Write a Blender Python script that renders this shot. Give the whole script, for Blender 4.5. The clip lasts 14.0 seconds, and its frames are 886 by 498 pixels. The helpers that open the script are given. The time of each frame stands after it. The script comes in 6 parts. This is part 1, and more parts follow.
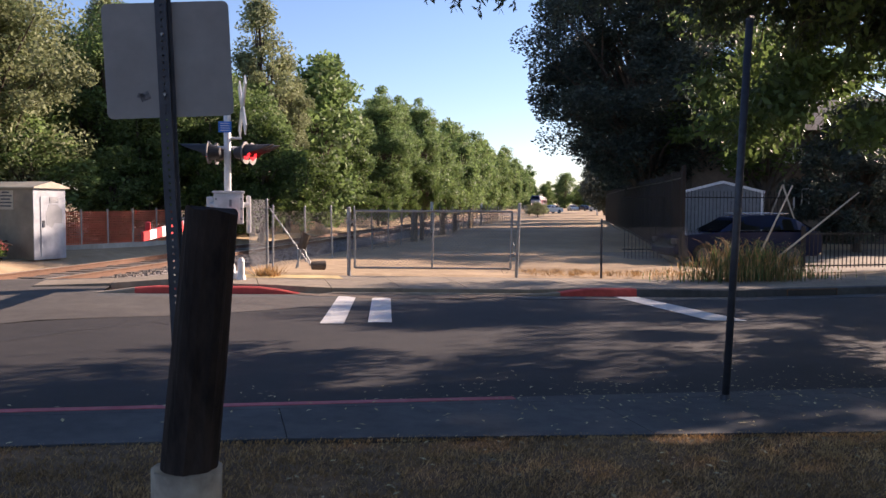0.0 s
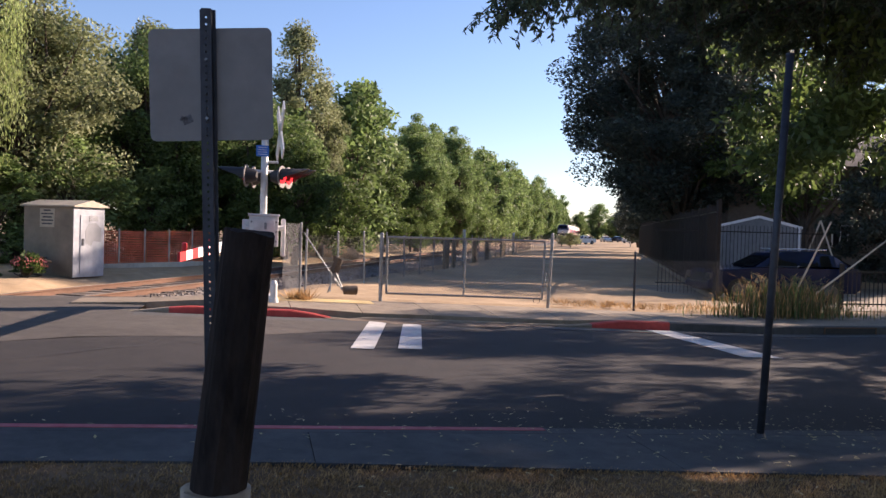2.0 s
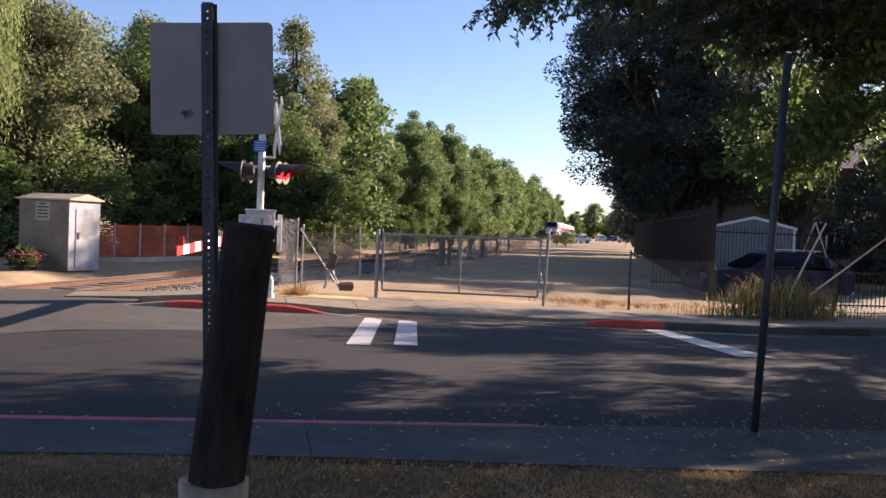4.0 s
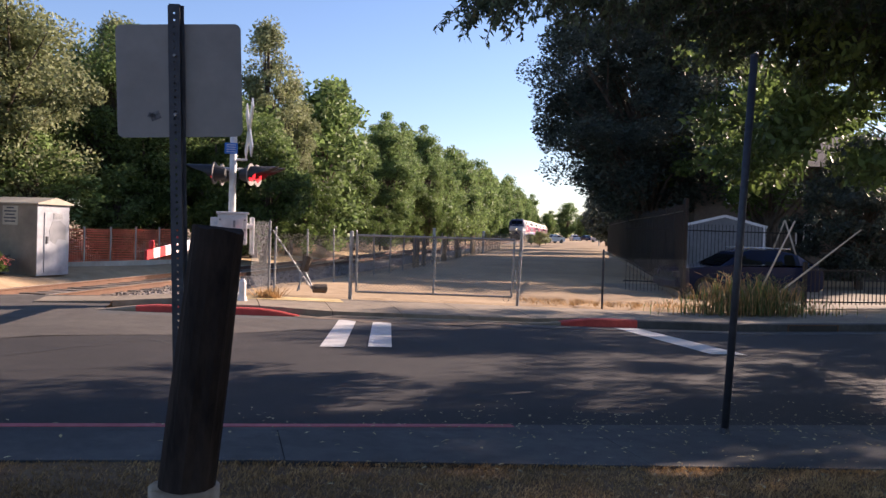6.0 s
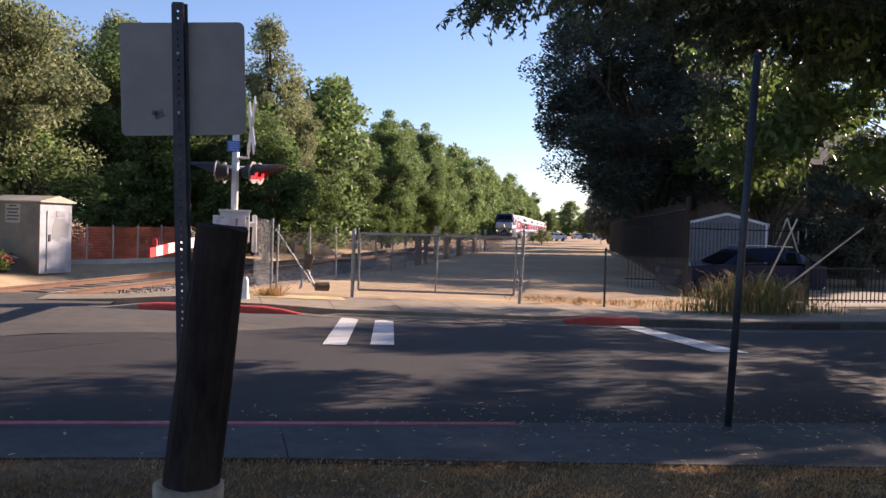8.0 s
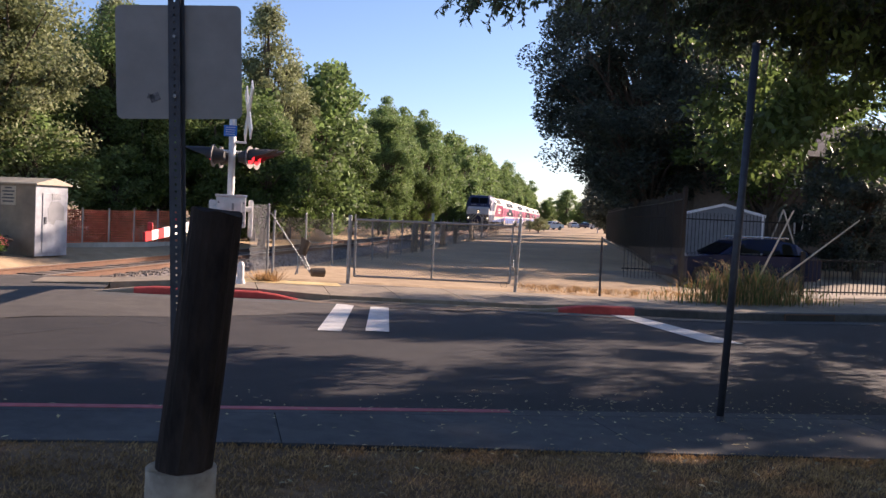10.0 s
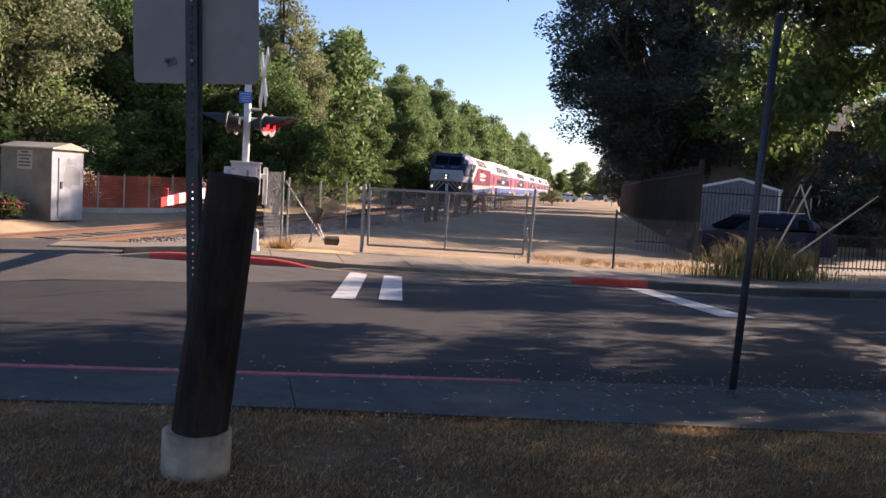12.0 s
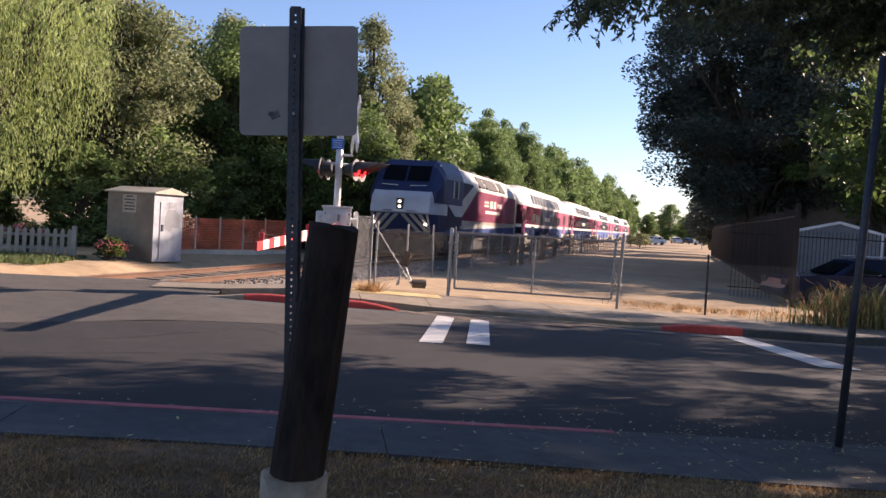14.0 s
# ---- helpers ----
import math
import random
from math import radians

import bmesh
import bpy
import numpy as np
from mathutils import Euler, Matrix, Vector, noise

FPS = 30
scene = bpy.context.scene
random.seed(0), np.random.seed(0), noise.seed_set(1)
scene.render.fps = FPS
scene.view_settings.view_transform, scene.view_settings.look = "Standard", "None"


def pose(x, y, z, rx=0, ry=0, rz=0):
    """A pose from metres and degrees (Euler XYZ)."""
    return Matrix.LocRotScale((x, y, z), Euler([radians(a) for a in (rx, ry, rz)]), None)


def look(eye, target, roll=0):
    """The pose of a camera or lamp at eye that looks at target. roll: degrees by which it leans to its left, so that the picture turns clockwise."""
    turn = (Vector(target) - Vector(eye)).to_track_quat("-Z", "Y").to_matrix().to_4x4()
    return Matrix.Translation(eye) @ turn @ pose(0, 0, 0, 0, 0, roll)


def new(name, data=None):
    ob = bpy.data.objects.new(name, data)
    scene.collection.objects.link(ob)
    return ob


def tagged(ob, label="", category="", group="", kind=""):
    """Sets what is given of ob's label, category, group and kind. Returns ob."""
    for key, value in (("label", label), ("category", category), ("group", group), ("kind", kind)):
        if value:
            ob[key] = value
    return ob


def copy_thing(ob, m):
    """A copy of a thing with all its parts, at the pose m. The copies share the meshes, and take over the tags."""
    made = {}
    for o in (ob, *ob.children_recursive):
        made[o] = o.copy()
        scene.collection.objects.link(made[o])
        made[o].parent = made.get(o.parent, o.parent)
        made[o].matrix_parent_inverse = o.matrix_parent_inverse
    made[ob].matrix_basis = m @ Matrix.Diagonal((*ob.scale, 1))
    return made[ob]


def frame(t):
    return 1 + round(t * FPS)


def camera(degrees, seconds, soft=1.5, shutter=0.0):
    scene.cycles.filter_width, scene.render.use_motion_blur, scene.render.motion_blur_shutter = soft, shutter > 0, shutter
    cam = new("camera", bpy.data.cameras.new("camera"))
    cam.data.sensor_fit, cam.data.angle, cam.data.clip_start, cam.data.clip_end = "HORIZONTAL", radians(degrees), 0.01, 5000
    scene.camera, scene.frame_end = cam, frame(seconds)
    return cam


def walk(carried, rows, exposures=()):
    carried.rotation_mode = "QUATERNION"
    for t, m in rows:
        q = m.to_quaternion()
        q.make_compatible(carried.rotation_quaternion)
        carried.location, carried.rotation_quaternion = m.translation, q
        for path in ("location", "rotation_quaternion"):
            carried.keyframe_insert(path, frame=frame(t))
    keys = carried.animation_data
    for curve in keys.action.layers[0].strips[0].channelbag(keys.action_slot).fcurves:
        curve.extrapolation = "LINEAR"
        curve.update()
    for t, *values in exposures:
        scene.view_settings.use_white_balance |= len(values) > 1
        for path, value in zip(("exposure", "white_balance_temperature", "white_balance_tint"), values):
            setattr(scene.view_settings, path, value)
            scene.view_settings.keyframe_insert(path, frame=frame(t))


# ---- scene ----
cam = camera(56.0, 14.0)
PATH = [
    (0, (-0.332, 0.225, 1.537), (0.175, 2.157, 1.428), 0.3),
    (0.5, (-0.34, 0.223, 1.545), (0.12, 2.167, 1.457), 0.2),
    (1, (-0.347, 0.217, 1.539), (0.094, 2.167, 1.479), 1.5),
    (1.5, (-0.351, 0.215, 1.529), (0.105, 2.162, 1.477), 1.7),
    (2, (-0.345, 0.224, 1.537), (0.088, 2.176, 1.493), 1.7),
    (4.5, (-0.37, 0.205, 1.524), (0.088, 2.151, 1.476), 2.7),
    (5, (-0.365, 0.209, 1.522), (0.12, 2.149, 1.483), 2.6),
    (5.5, (-0.356, 0.205, 1.531), (0.139, 2.143, 1.506), 2.1),
    (6, (-0.348, 0.202, 1.531), (0.155, 2.137, 1.486), 1.8),
    (6.5, (-0.351, 0.206, 1.525), (0.171, 2.136, 1.459), 1.9),
    (7, (-0.354, 0.205, 1.524), (0.145, 2.141, 1.459), 1.9),
    (7.5, (-0.357, 0.2, 1.529), (0.118, 2.142, 1.478), 1.7),
    (8, (-0.358, 0.2, 1.531), (0.141, 2.136, 1.481), 1.8),
    (10.5, (-0.346, 0.201, 1.53), (0.156, 2.134, 1.441), 2.7),
    (11, (-0.344, 0.211, 1.527), (0.144, 2.148, 1.429), 2.7),
    (11.5, (-0.349, 0.201, 1.525), (0.145, 2.136, 1.413), 3.1),
    (12, (-0.361, 0.209, 1.521), (0.119, 2.144, 1.369), 3.3),
    (12.5, (-0.366, 0.209, 1.517), (0.097, 2.147, 1.347), 3.6),
    (13, (-0.375, 0.21, 1.516), (0.049, 2.159, 1.362), 3.4),
    (13.5, (-0.385, 0.214, 1.535), (-0.057, 2.182, 1.394), 2.5),
    (14, (-0.413, 0.194, 1.552), (-0.136, 2.174, 1.489), 3.4),
]
walk(cam, [(t, look(eye, target, roll)) for t, eye, target, roll in PATH], exposures=[(0.0, 1.45, 5960, 26), (14.0, 1.45, 5960, 26)])

# ---------------------------------------------------------------- light
SUN_AZ, SUN_EL = 18.0, 22.0   # degrees from +x towards +y, and above the horizon
world = bpy.data.worlds.new("sky")
scene.world = world
world.use_nodes = True
_nt = world.node_tree
_sky = _nt.nodes.new("ShaderNodeTexSky")
_sky.sky_type = 'NISHITA'
_sky.sun_disc = False
_sky.sun_elevation = radians(SUN_EL)
_sky.sun_rotation = radians(90 - SUN_AZ)
_sky.air_density, _sky.dust_density, _sky.ozone_density = 1.0, 0.25, 2.2
_nt.links.new(_sky.outputs[0], _nt.nodes["Background"].inputs[0])
_nt.nodes["Background"].inputs[1].default_value = 0.063
sun = new("sun", bpy.data.lights.new("sun", 'SUN'))
sun.data.energy, sun.data.angle, sun.data.color = 5.0, radians(0.55), (1.0, 0.80, 0.56)
_d = Vector((math.cos(radians(SUN_AZ)) * math.cos(radians(SUN_EL)), math.sin(radians(SUN_AZ)) * math.cos(radians(SUN_EL)), math.sin(radians(SUN_EL))))
sun.matrix_world = look(_d * 60, (0, 0, 0))


# ---------------------------------------------------------------- materials
def material(name, colours, scale=4.0, rough=0.7, metal=0.0, bump=0.0, bump_scale=60.0, stain=0.25, stain_scale=0.6,
             vary=0.0, island=0.0, stretch=(1, 1, 1), through_light=None, glow=0.0, spec=0.5):
    """Node material: fine noise between two colours, large stains, bump, piece-to-piece change."""
    m = bpy.data.materials.new(name)
    m.use_nodes = True
    nt = m.node_tree
    N, L = nt.nodes, nt.links
    bsdf = N["Principled BSDF"]
    co = N.new("ShaderNodeTexCoord")
    mp = N.new("ShaderNodeMapping")
    mp.inputs["Scale"].default_value = stretch
    L.new(co.outputs["Object"], mp.inputs["Vector"])
    n1 = N.new("ShaderNodeTexNoise")
    n1.inputs["Scale"].default_value = scale
    n1.inputs["Detail"].default_value = 6
    n1.inputs["Roughness"].default_value = 0.65
    L.new(mp.outputs[0], n1.inputs["Vector"])
    ramp = N.new("ShaderNodeValToRGB")
    ramp.color_ramp.elements[0].position, ramp.color_ramp.elements[1].position = 0.32, 0.68
    ramp.color_ramp.elements[0].color = (*colours[0], 1)
    ramp.color_ramp.elements[1].color = (*colours[-1], 1)
    if len(colours) > 2:
        e = ramp.color_ramp.elements.new(0.5)
        e.color = (*colours[1], 1)
    L.new(n1.outputs["Fac"], ramp.inputs["Fac"])
    colour = ramp.outputs["Color"]
    if stain:
        n2 = N.new("ShaderNodeTexNoise")
        n2.inputs["Scale"].default_value = stain_scale
        n2.inputs["Detail"].default_value = 4
        L.new(mp.outputs[0], n2.inputs["Vector"])
        r2 = N.new("ShaderNodeMapRange")
        r2.inputs["From Min"].default_value, r2.inputs["From Max"].default_value = 0.3, 0.7
        r2.inputs["To Min"].default_value, r2.inputs["To Max"].default_value = 1 - stain, 1 + stain * 0.6
        L.new(n2.outputs["Fac"], r2.inputs["Value"])
        hs = N.new("ShaderNodeHueSaturation")
        L.new(colour, hs.inputs["Color"])
        L.new(r2.outputs[0], hs.inputs["Value"])
        colour = hs.outputs["Color"]
    if vary or island:
        info = N.new("ShaderNodeNewGeometry") if island else N.new("ShaderNodeObjectInfo")
        r3 = N.new("ShaderNodeMapRange")
        a = island or vary
        r3.inputs["To Min"].default_value, r3.inputs["To Max"].default_value = 1 - a, 1 + a
        L.new(info.outputs["Random Per Island" if island else "Random"], r3.inputs["Value"])
        h3 = N.new("ShaderNodeHueSaturation")
        L.new(colour, h3.inputs["Color"])
        L.new(r3.outputs[0], h3.inputs["Value"])
        colour = h3.outputs["Color"]
    L.new(colour, bsdf.inputs["Base Color"])
    bsdf.inputs["Roughness"].default_value = rough
    bsdf.inputs["Metallic"].default_value = metal
    bsdf.inputs["Specular IOR Level"].default_value = spec
    if bump:
        nb = N.new("ShaderNodeTexNoise")
        nb.inputs["Scale"].default_value = bump_scale
        nb.inputs["Detail"].default_value = 5
        L.new(mp.outputs[0], nb.inputs["Vector"])
        bp = N.new("ShaderNodeBump")
        bp.inputs["Strength"].default_value = bump
        bp.inputs["Distance"].default_value = 0.02
        L.new(nb.outputs["Fac"], bp.inputs["Height"])
        L.new(bp.outputs[0], bsdf.inputs["Normal"])
    if glow:
        bsdf.inputs["Emission Color"].default_value = (*colours[0], 1)
        bsdf.inputs["Emission Strength"].default_value = glow
    if through_light:
        tr = N.new("ShaderNodeBsdfTranslucent")
        h4 = N.new("ShaderNodeHueSaturation")
        h4.inputs["Value"].default_value = 1.5
        L.new(colour, h4.inputs["Color"])
        L.new(h4.outputs[0], tr.inputs["Color"])
        mix = N.new("ShaderNodeMixShader")
        mix.inputs[0].default_value = through_light
        L.new(bsdf.outputs[0], mix.inputs[1])
        L.new(tr.outputs[0], mix.inputs[2])
        L.new(mix.outputs[0], N["Material Output"].inputs["Surface"])
    return m


def glass(name, tint, rough=0.45, spec=0.08):
    m = bpy.data.materials.new(name)
    m.use_nodes = True
    b = m.node_tree.nodes["Principled BSDF"]
    b.inputs["Base Color"].default_value = (*tint, 1)
    b.inputs["Roughness"].default_value = rough
    b.inputs["Specular IOR Level"].default_value = spec
    return m


# near-black tone: part of the street's tree shade is put into this colour
ASPHALT_SHADED = material("asphalt", [(0.0135, 0.0116, 0.0113), (0.0265, 0.0226, 0.0204)], 3.0, 0.85, bump=0.35, bump_scale=140, stain=0.28, stain_scale=0.35)
ASPHALT_OLD = material("old_asphalt", [(0.060, 0.052, 0.044), (0.095, 0.083, 0.069)], 4.0, 0.9, bump=0.35, bump_scale=120, stain=0.22, stain_scale=0.4)
CONCRETE = material("concrete", [(0.205, 0.164, 0.114), (0.30, 0.247, 0.175)], 5.0, 0.9, bump=0.25, bump_scale=110, stain=0.25, stain_scale=0.7)
# weathered concrete, its tone lowered further to carry the shade under the trees
CONCRETE_DARK = material("weathered_shaded_concrete", [(0.054, 0.0545, 0.054), (0.096, 0.094, 0.089)], 6.0, 0.9, bump=0.25, bump_scale=110, stain=0.3, stain_scale=0.8)
RED_PAINT = material("red_kerb_paint", [(0.42, 0.045, 0.035), (0.55, 0.075, 0.055)], 9.0, 0.7, bump=0.2, stain=0.25, stain_scale=2.0)
PINK_PAINT = material("faded_red_paint", [(0.40, 0.075, 0.085), (0.52, 0.15, 0.15)], 11.0, 0.8, bump=0.2, stain=0.3, stain_scale=2.0)
WHITE_PAINT = material("road_paint", [(0.46, 0.45, 0.42), (0.62, 0.61, 0.575)], 10.0, 0.7, bump=0.2, bump_scale=140, stain=0.12, stain_scale=2.0)
YELLOW_PAINT = material("worn_yellow_paint", [(0.52, 0.36, 0.10), (0.62, 0.50, 0.28)], 6.0, 0.85, bump=0.2, stain=0.3, stain_scale=2.0)
DIRT = material("dry_dirt", [(0.34, 0.235, 0.125), (0.48, 0.345, 0.20)], 2.2, 0.95, bump=0.6, bump_scale=30, stain=0.3, stain_scale=0.25)
DRY_LAWN = material("dry_lawn_soil", [(0.115, 0.066, 0.029), (0.22, 0.135, 0.064)], 14.0, 0.95, bump=0.8, bump_scale=60, stain=0.3, stain_scale=1.2)
STRAW = material("dry_grass", [(0.29, 0.172, 0.07), (0.46, 0.30, 0.135)], 3.0, 0.95, island=0.45, stain=0.3, stain_scale=1.0, through_light=0.25)
GREEN_GRASS = material("green_grass", [(0.075, 0.105, 0.03), (0.13, 0.16, 0.05)], 3.0, 0.7, island=0.35, through_light=0.3)
BALLAST = material("ballast", [(0.15, 0.125, 0.105), (0.26, 0.225, 0.19)], 18.0, 0.95, bump=0.9, bump_scale=40, stain=0.3, stain_scale=1.0, island=0.3)
RUST = material("rusty_steel", [(0.11, 0.058, 0.036), (0.18, 0.10, 0.06)], 20.0, 0.85, 0.2, bump=0.2, stain=0.2)
RAIL_TOP = material("polished_rail", [(0.40, 0.34, 0.28), (0.55, 0.48, 0.40)], 8.0, 0.35, 0.8, stain=0.1)
TIE = material("sleeper_wood", [(0.10, 0.075, 0.055), (0.18, 0.14, 0.10)], 6.0, 0.9, stretch=(1, 6, 6), bump=0.5, bump_scale=30, vary=0.3)
GALV = material("galvanised_steel", [(0.20, 0.205, 0.21), (0.31, 0.31, 0.31)], 20.0, 0.5, 0.6, stain=0.2, stain_scale=3)
GALV_DARK = material("dull_galvanised_post", [(0.022, 0.025, 0.034), (0.045, 0.05, 0.062)], 16.0, 0.55, 0.3, bump=0.1, stain=0.25, stain_scale=3)
WIRE = material("chain_link_wire", [(0.17, 0.17, 0.17), (0.24, 0.24, 0.235)], 10.0, 0.6, 0.3, stain=0.2)
WIRE_OLD = material("old_dark_wire", [(0.07, 0.066, 0.06), (0.12, 0.11, 0.10)], 10.0, 0.8, 0.1, stain=0.3)
BLACK_IRON = material("black_iron", [(0.010, 0.010, 0.0115), (0.019, 0.018, 0.019)], 20.0, 0.55, 0.0, stain=0.2, spec=0.4)
ALU = material("sign_aluminium", [(0.19, 0.18, 0.172), (0.235, 0.225, 0.215)], 5.0, 0.6, 0.2, stain=0.12, stain_scale=2.0)
STICKER = material("worn_sticker", [(0.05, 0.05, 0.055), (0.16, 0.16, 0.17)], 60.0, 0.7, stain=0.2)
TIMBER = material("creosoted_timber", [(0.012, 0.0095, 0.0088), (0.046, 0.034, 0.028)], 9.0, 0.95, stretch=(1, 1, 0.3), bump=0.4, bump_scale=35, stain=0.45, stain_scale=3.0, spec=0.15)
PIPE = material("dirty_white_plastic", [(0.22, 0.165, 0.105), (0.40, 0.32, 0.22)], 6.0, 0.6, bump=0.1, stain=0.3, stain_scale=3.0)
PALE_METAL = material("silver_painted_metal", [(0.55, 0.55, 0.53), (0.68, 0.67, 0.65)], 8.0, 0.5, 0.1, stain=0.2, stain_scale=2.0)
BOX_METAL = material("weathered_beige_metal", [(0.155, 0.127, 0.088), (0.235, 0.193, 0.135)], 3.0, 0.65, stain=0.3, stain_scale=1.2, bump=0.1)
# grey white end of the hut, lowered and blued in colour for dappled shade
BOX_LIGHT = material("grey_white_shaded_metal", [(0.29, 0.305, 0.335), (0.39, 0.405, 0.435)], 3.0, 0.55, stain=0.25, stain_scale=1.5, bump=0.1)
BOX_SHADOW = material("grey_shadow_patch", [(0.20, 0.205, 0.215), (0.26, 0.265, 0.275)], 3.0, 0.6, stain=0.2)
LABEL = material("pale_label", [(0.34, 0.30, 0.22), (0.42, 0.37, 0.28)], 5.0, 0.7, stain=0.15)
INK = material("dark_ink", [(0.05, 0.05, 0.05), (0.08, 0.08, 0.08)], 5.0, 0.7, stain=0.1)
BLUE_SIGN = material("blue_sign_face", [(0.03, 0.16, 0.55), (0.05, 0.22, 0.65)], 5.0, 0.5, stain=0.1)
BLACK_PAINT = material("black_paint", [(0.014, 0.014, 0.015), (0.026, 0.025, 0.025)], 12.0, 0.6, stain=0.2)
RED_LENS = material("red_signal_lens", [(1.0, 0.03, 0.03), (0.8, 0.02, 0.02)], 12.0, 0.3, stain=0.1, glow=0.9)
# black lamp discs; the grey puts the sun's reflection into the colour
LAMP_DISC = material("sunlit_lamp_disc", [(0.15, 0.135, 0.125), (0.26, 0.24, 0.22)], 9.0, 0.6, stain=0.25, stain_scale=3.0)
MOUND = material("orange_earth", [(0.42, 0.24, 0.11), (0.55, 0.34, 0.17)], 3.0, 0.95, bump=0.6, bump_scale=25, stain=0.2)
RED_ARM = material("red_reflective", [(0.55, 0.03, 0.03), (0.68, 0.05, 0.045)], 9.0, 0.45, stain=0.15)
WHITE_ARM = material("white_reflective", [(0.74, 0.73, 0.70), (0.82, 0.81, 0.78)], 9.0, 0.45, stain=0.15)
ORANGE_NET = material("orange_netting", [(0.72, 0.19, 0.085), (0.85, 0.28, 0.14)], 6.0, 0.7, stain=0.3, stain_scale=1.5, through_light=0.35)
PALE_WOOD = material("pale_wood", [(0.50, 0.43, 0.32), (0.66, 0.58, 0.45)], 6.0, 0.8, stretch=(1, 1, 0.2), bump=0.3, stain=0.25)
WHITE_WOOD = material("cream_painted_wood", [(0.33, 0.295, 0.225), (0.44, 0.395, 0.31)], 6.0, 0.75, stain=0.25, stain_scale=2.0)
BARK = material("bark", [(0.06, 0.045, 0.033), (0.13, 0.10, 0.075)], 8.0, 0.95, stretch=(1, 1, 0.25), bump=0.9, bump_scale=20, stain=0.3)
LEAF_A = material("leaf_green", [(0.105, 0.162, 0.050), (0.185, 0.252, 0.086)], 0.6, 0.6, island=0.45, stain=0.3, stain_scale=0.3, through_light=0.36, spec=0.3)
LEAF_B = material("leaf_olive", [(0.158, 0.182, 0.086), (0.278, 0.300, 0.148)], 0.6, 0.65, island=0.4, stain=0.3, stain_scale=0.3, through_light=0.3, spec=0.3)
LEAF_C = material("leaf_dark", [(0.044, 0.060, 0.050), (0.078, 0.098, 0.074)], 0.6, 0.6, island=0.4, stain=0.3, stain_scale=0.3, through_light=0.2, spec=0.3)
LEAF_D = material("leaf_bright", [(0.062, 0.102, 0.026), (0.112, 0.158, 0.040)], 0.6, 0.55, island=0.45, stain=0.3, stain_scale=0.3, through_light=0.38, spec=0.3)
LEAF_F = material("leaf_backlit", [(0.070, 0.112, 0.030), (0.135, 0.185, 0.05)], 0.6, 0.5, island=0.45, stain=0.25, stain_scale=0.3, through_light=0.42, spec=0.35)
LEAF_H = material("leaf_hanging", [(0.062, 0.090, 0.052), (0.118, 0.155, 0.080)], 0.6, 0.55, island=0.45, stain=0.3, stain_scale=0.4, through_light=0.42, spec=0.4)
BLOSSOM = material("pink_blossom", [(0.42, 0.10, 0.11), (0.60, 0.24, 0.20)], 6.0, 0.7, island=0.4, stain=0.2, through_light=0.3)
LEAF_E = material("willow_leaf", [(0.20, 0.255, 0.08), (0.33, 0.39, 0.14)], 0.6, 0.6, island=0.4, stain=0.25, stain_scale=0.4, through_light=0.4, spec=0.3)
LITTER = material("fallen_leaf", [(0.34, 0.26, 0.11), (0.50, 0.42, 0.22)], 3.0, 0.8, island=0.5, stain=0.2)
GUTTER_SOIL = material("drifted_gutter_soil", [(0.115, 0.085, 0.060), (0.20, 0.152, 0.105)], 7.0, 0.95, bump=0.6, bump_scale=50, stain=0.3, stain_scale=1.5)
RIM = material("dull_alloy_rim", [(0.07, 0.07, 0.075), (0.12, 0.12, 0.125)], 6.0, 0.4, 0.6, stain=0.2)
HOUSE = material("tan_stucco", [(0.12, 0.097, 0.078), (0.165, 0.135, 0.108)], 6.0, 0.9, bump=0.2, stain=0.2)
ROOFING = material("roof_shingle", [(0.13, 0.115, 0.10), (0.20, 0.18, 0.16)], 8.0, 0.95, bump=0.4, stain=0.3, vary=0.2)
SHED_WALL = material("grey_corrugated", [(0.19, 0.20, 0.21), (0.25, 0.26, 0.27)], 5.0, 0.6, 0.2, stain=0.2)
TRIM = material("white_trim", [(0.70, 0.70, 0.68), (0.80, 0.80, 0.78)], 6.0, 0.6, stain=0.12)
DARK_GLASS = glass("dark_glass", (0.012, 0.013, 0.016))
CAR_GLASS = glass("car_glass", (0.015, 0.018, 0.022), 0.08, 0.5)
CAR_BLUE = material("dark_blue_car_paint", [(0.010, 0.017, 0.052), (0.014, 0.024, 0.070)], 3.0, 0.13, 0.3, stain=0.1)
CAR_WHITE = material("white_car_paint", [(0.68, 0.67, 0.65), (0.74, 0.73, 0.71)], 3.0, 0.3, stain=0.08)
RUBBER = material("tyre_rubber", [(0.018, 0.018, 0.018), (0.03, 0.03, 0.03)], 12.0, 0.85, stain=0.2)
CHROME = material("bright_rim", [(0.55, 0.55, 0.56), (0.65, 0.65, 0.66)], 6.0, 0.25, 0.9, stain=0.1)
TAIL = material("red_tail_lamp", [(0.40, 0.02, 0.02), (0.5, 0.03, 0.03)], 6.0, 0.3, stain=0.1)
TR_WHITE = material("train_white", [(0.52, 0.475, 0.40), (0.62, 0.57, 0.485)], 1.2, 0.55, stain=0.12, stain_scale=0.5)
TR_MAROON = material("train_maroon", [(0.26, 0.012, 0.072), (0.32, 0.02, 0.10)], 1.2, 0.6, stain=0.15, stain_scale=0.5)
TR_BLUE = material("train_blue", [(0.03, 0.075, 0.27), (0.045, 0.10, 0.33)], 1.2, 0.6, stain=0.2, stain_scale=0.5)
TR_NAVY = material("train_navy", [(0.008, 0.015, 0.06), (0.014, 0.024, 0.09)], 1.2, 0.55, stain=0.2, stain_scale=0.5)
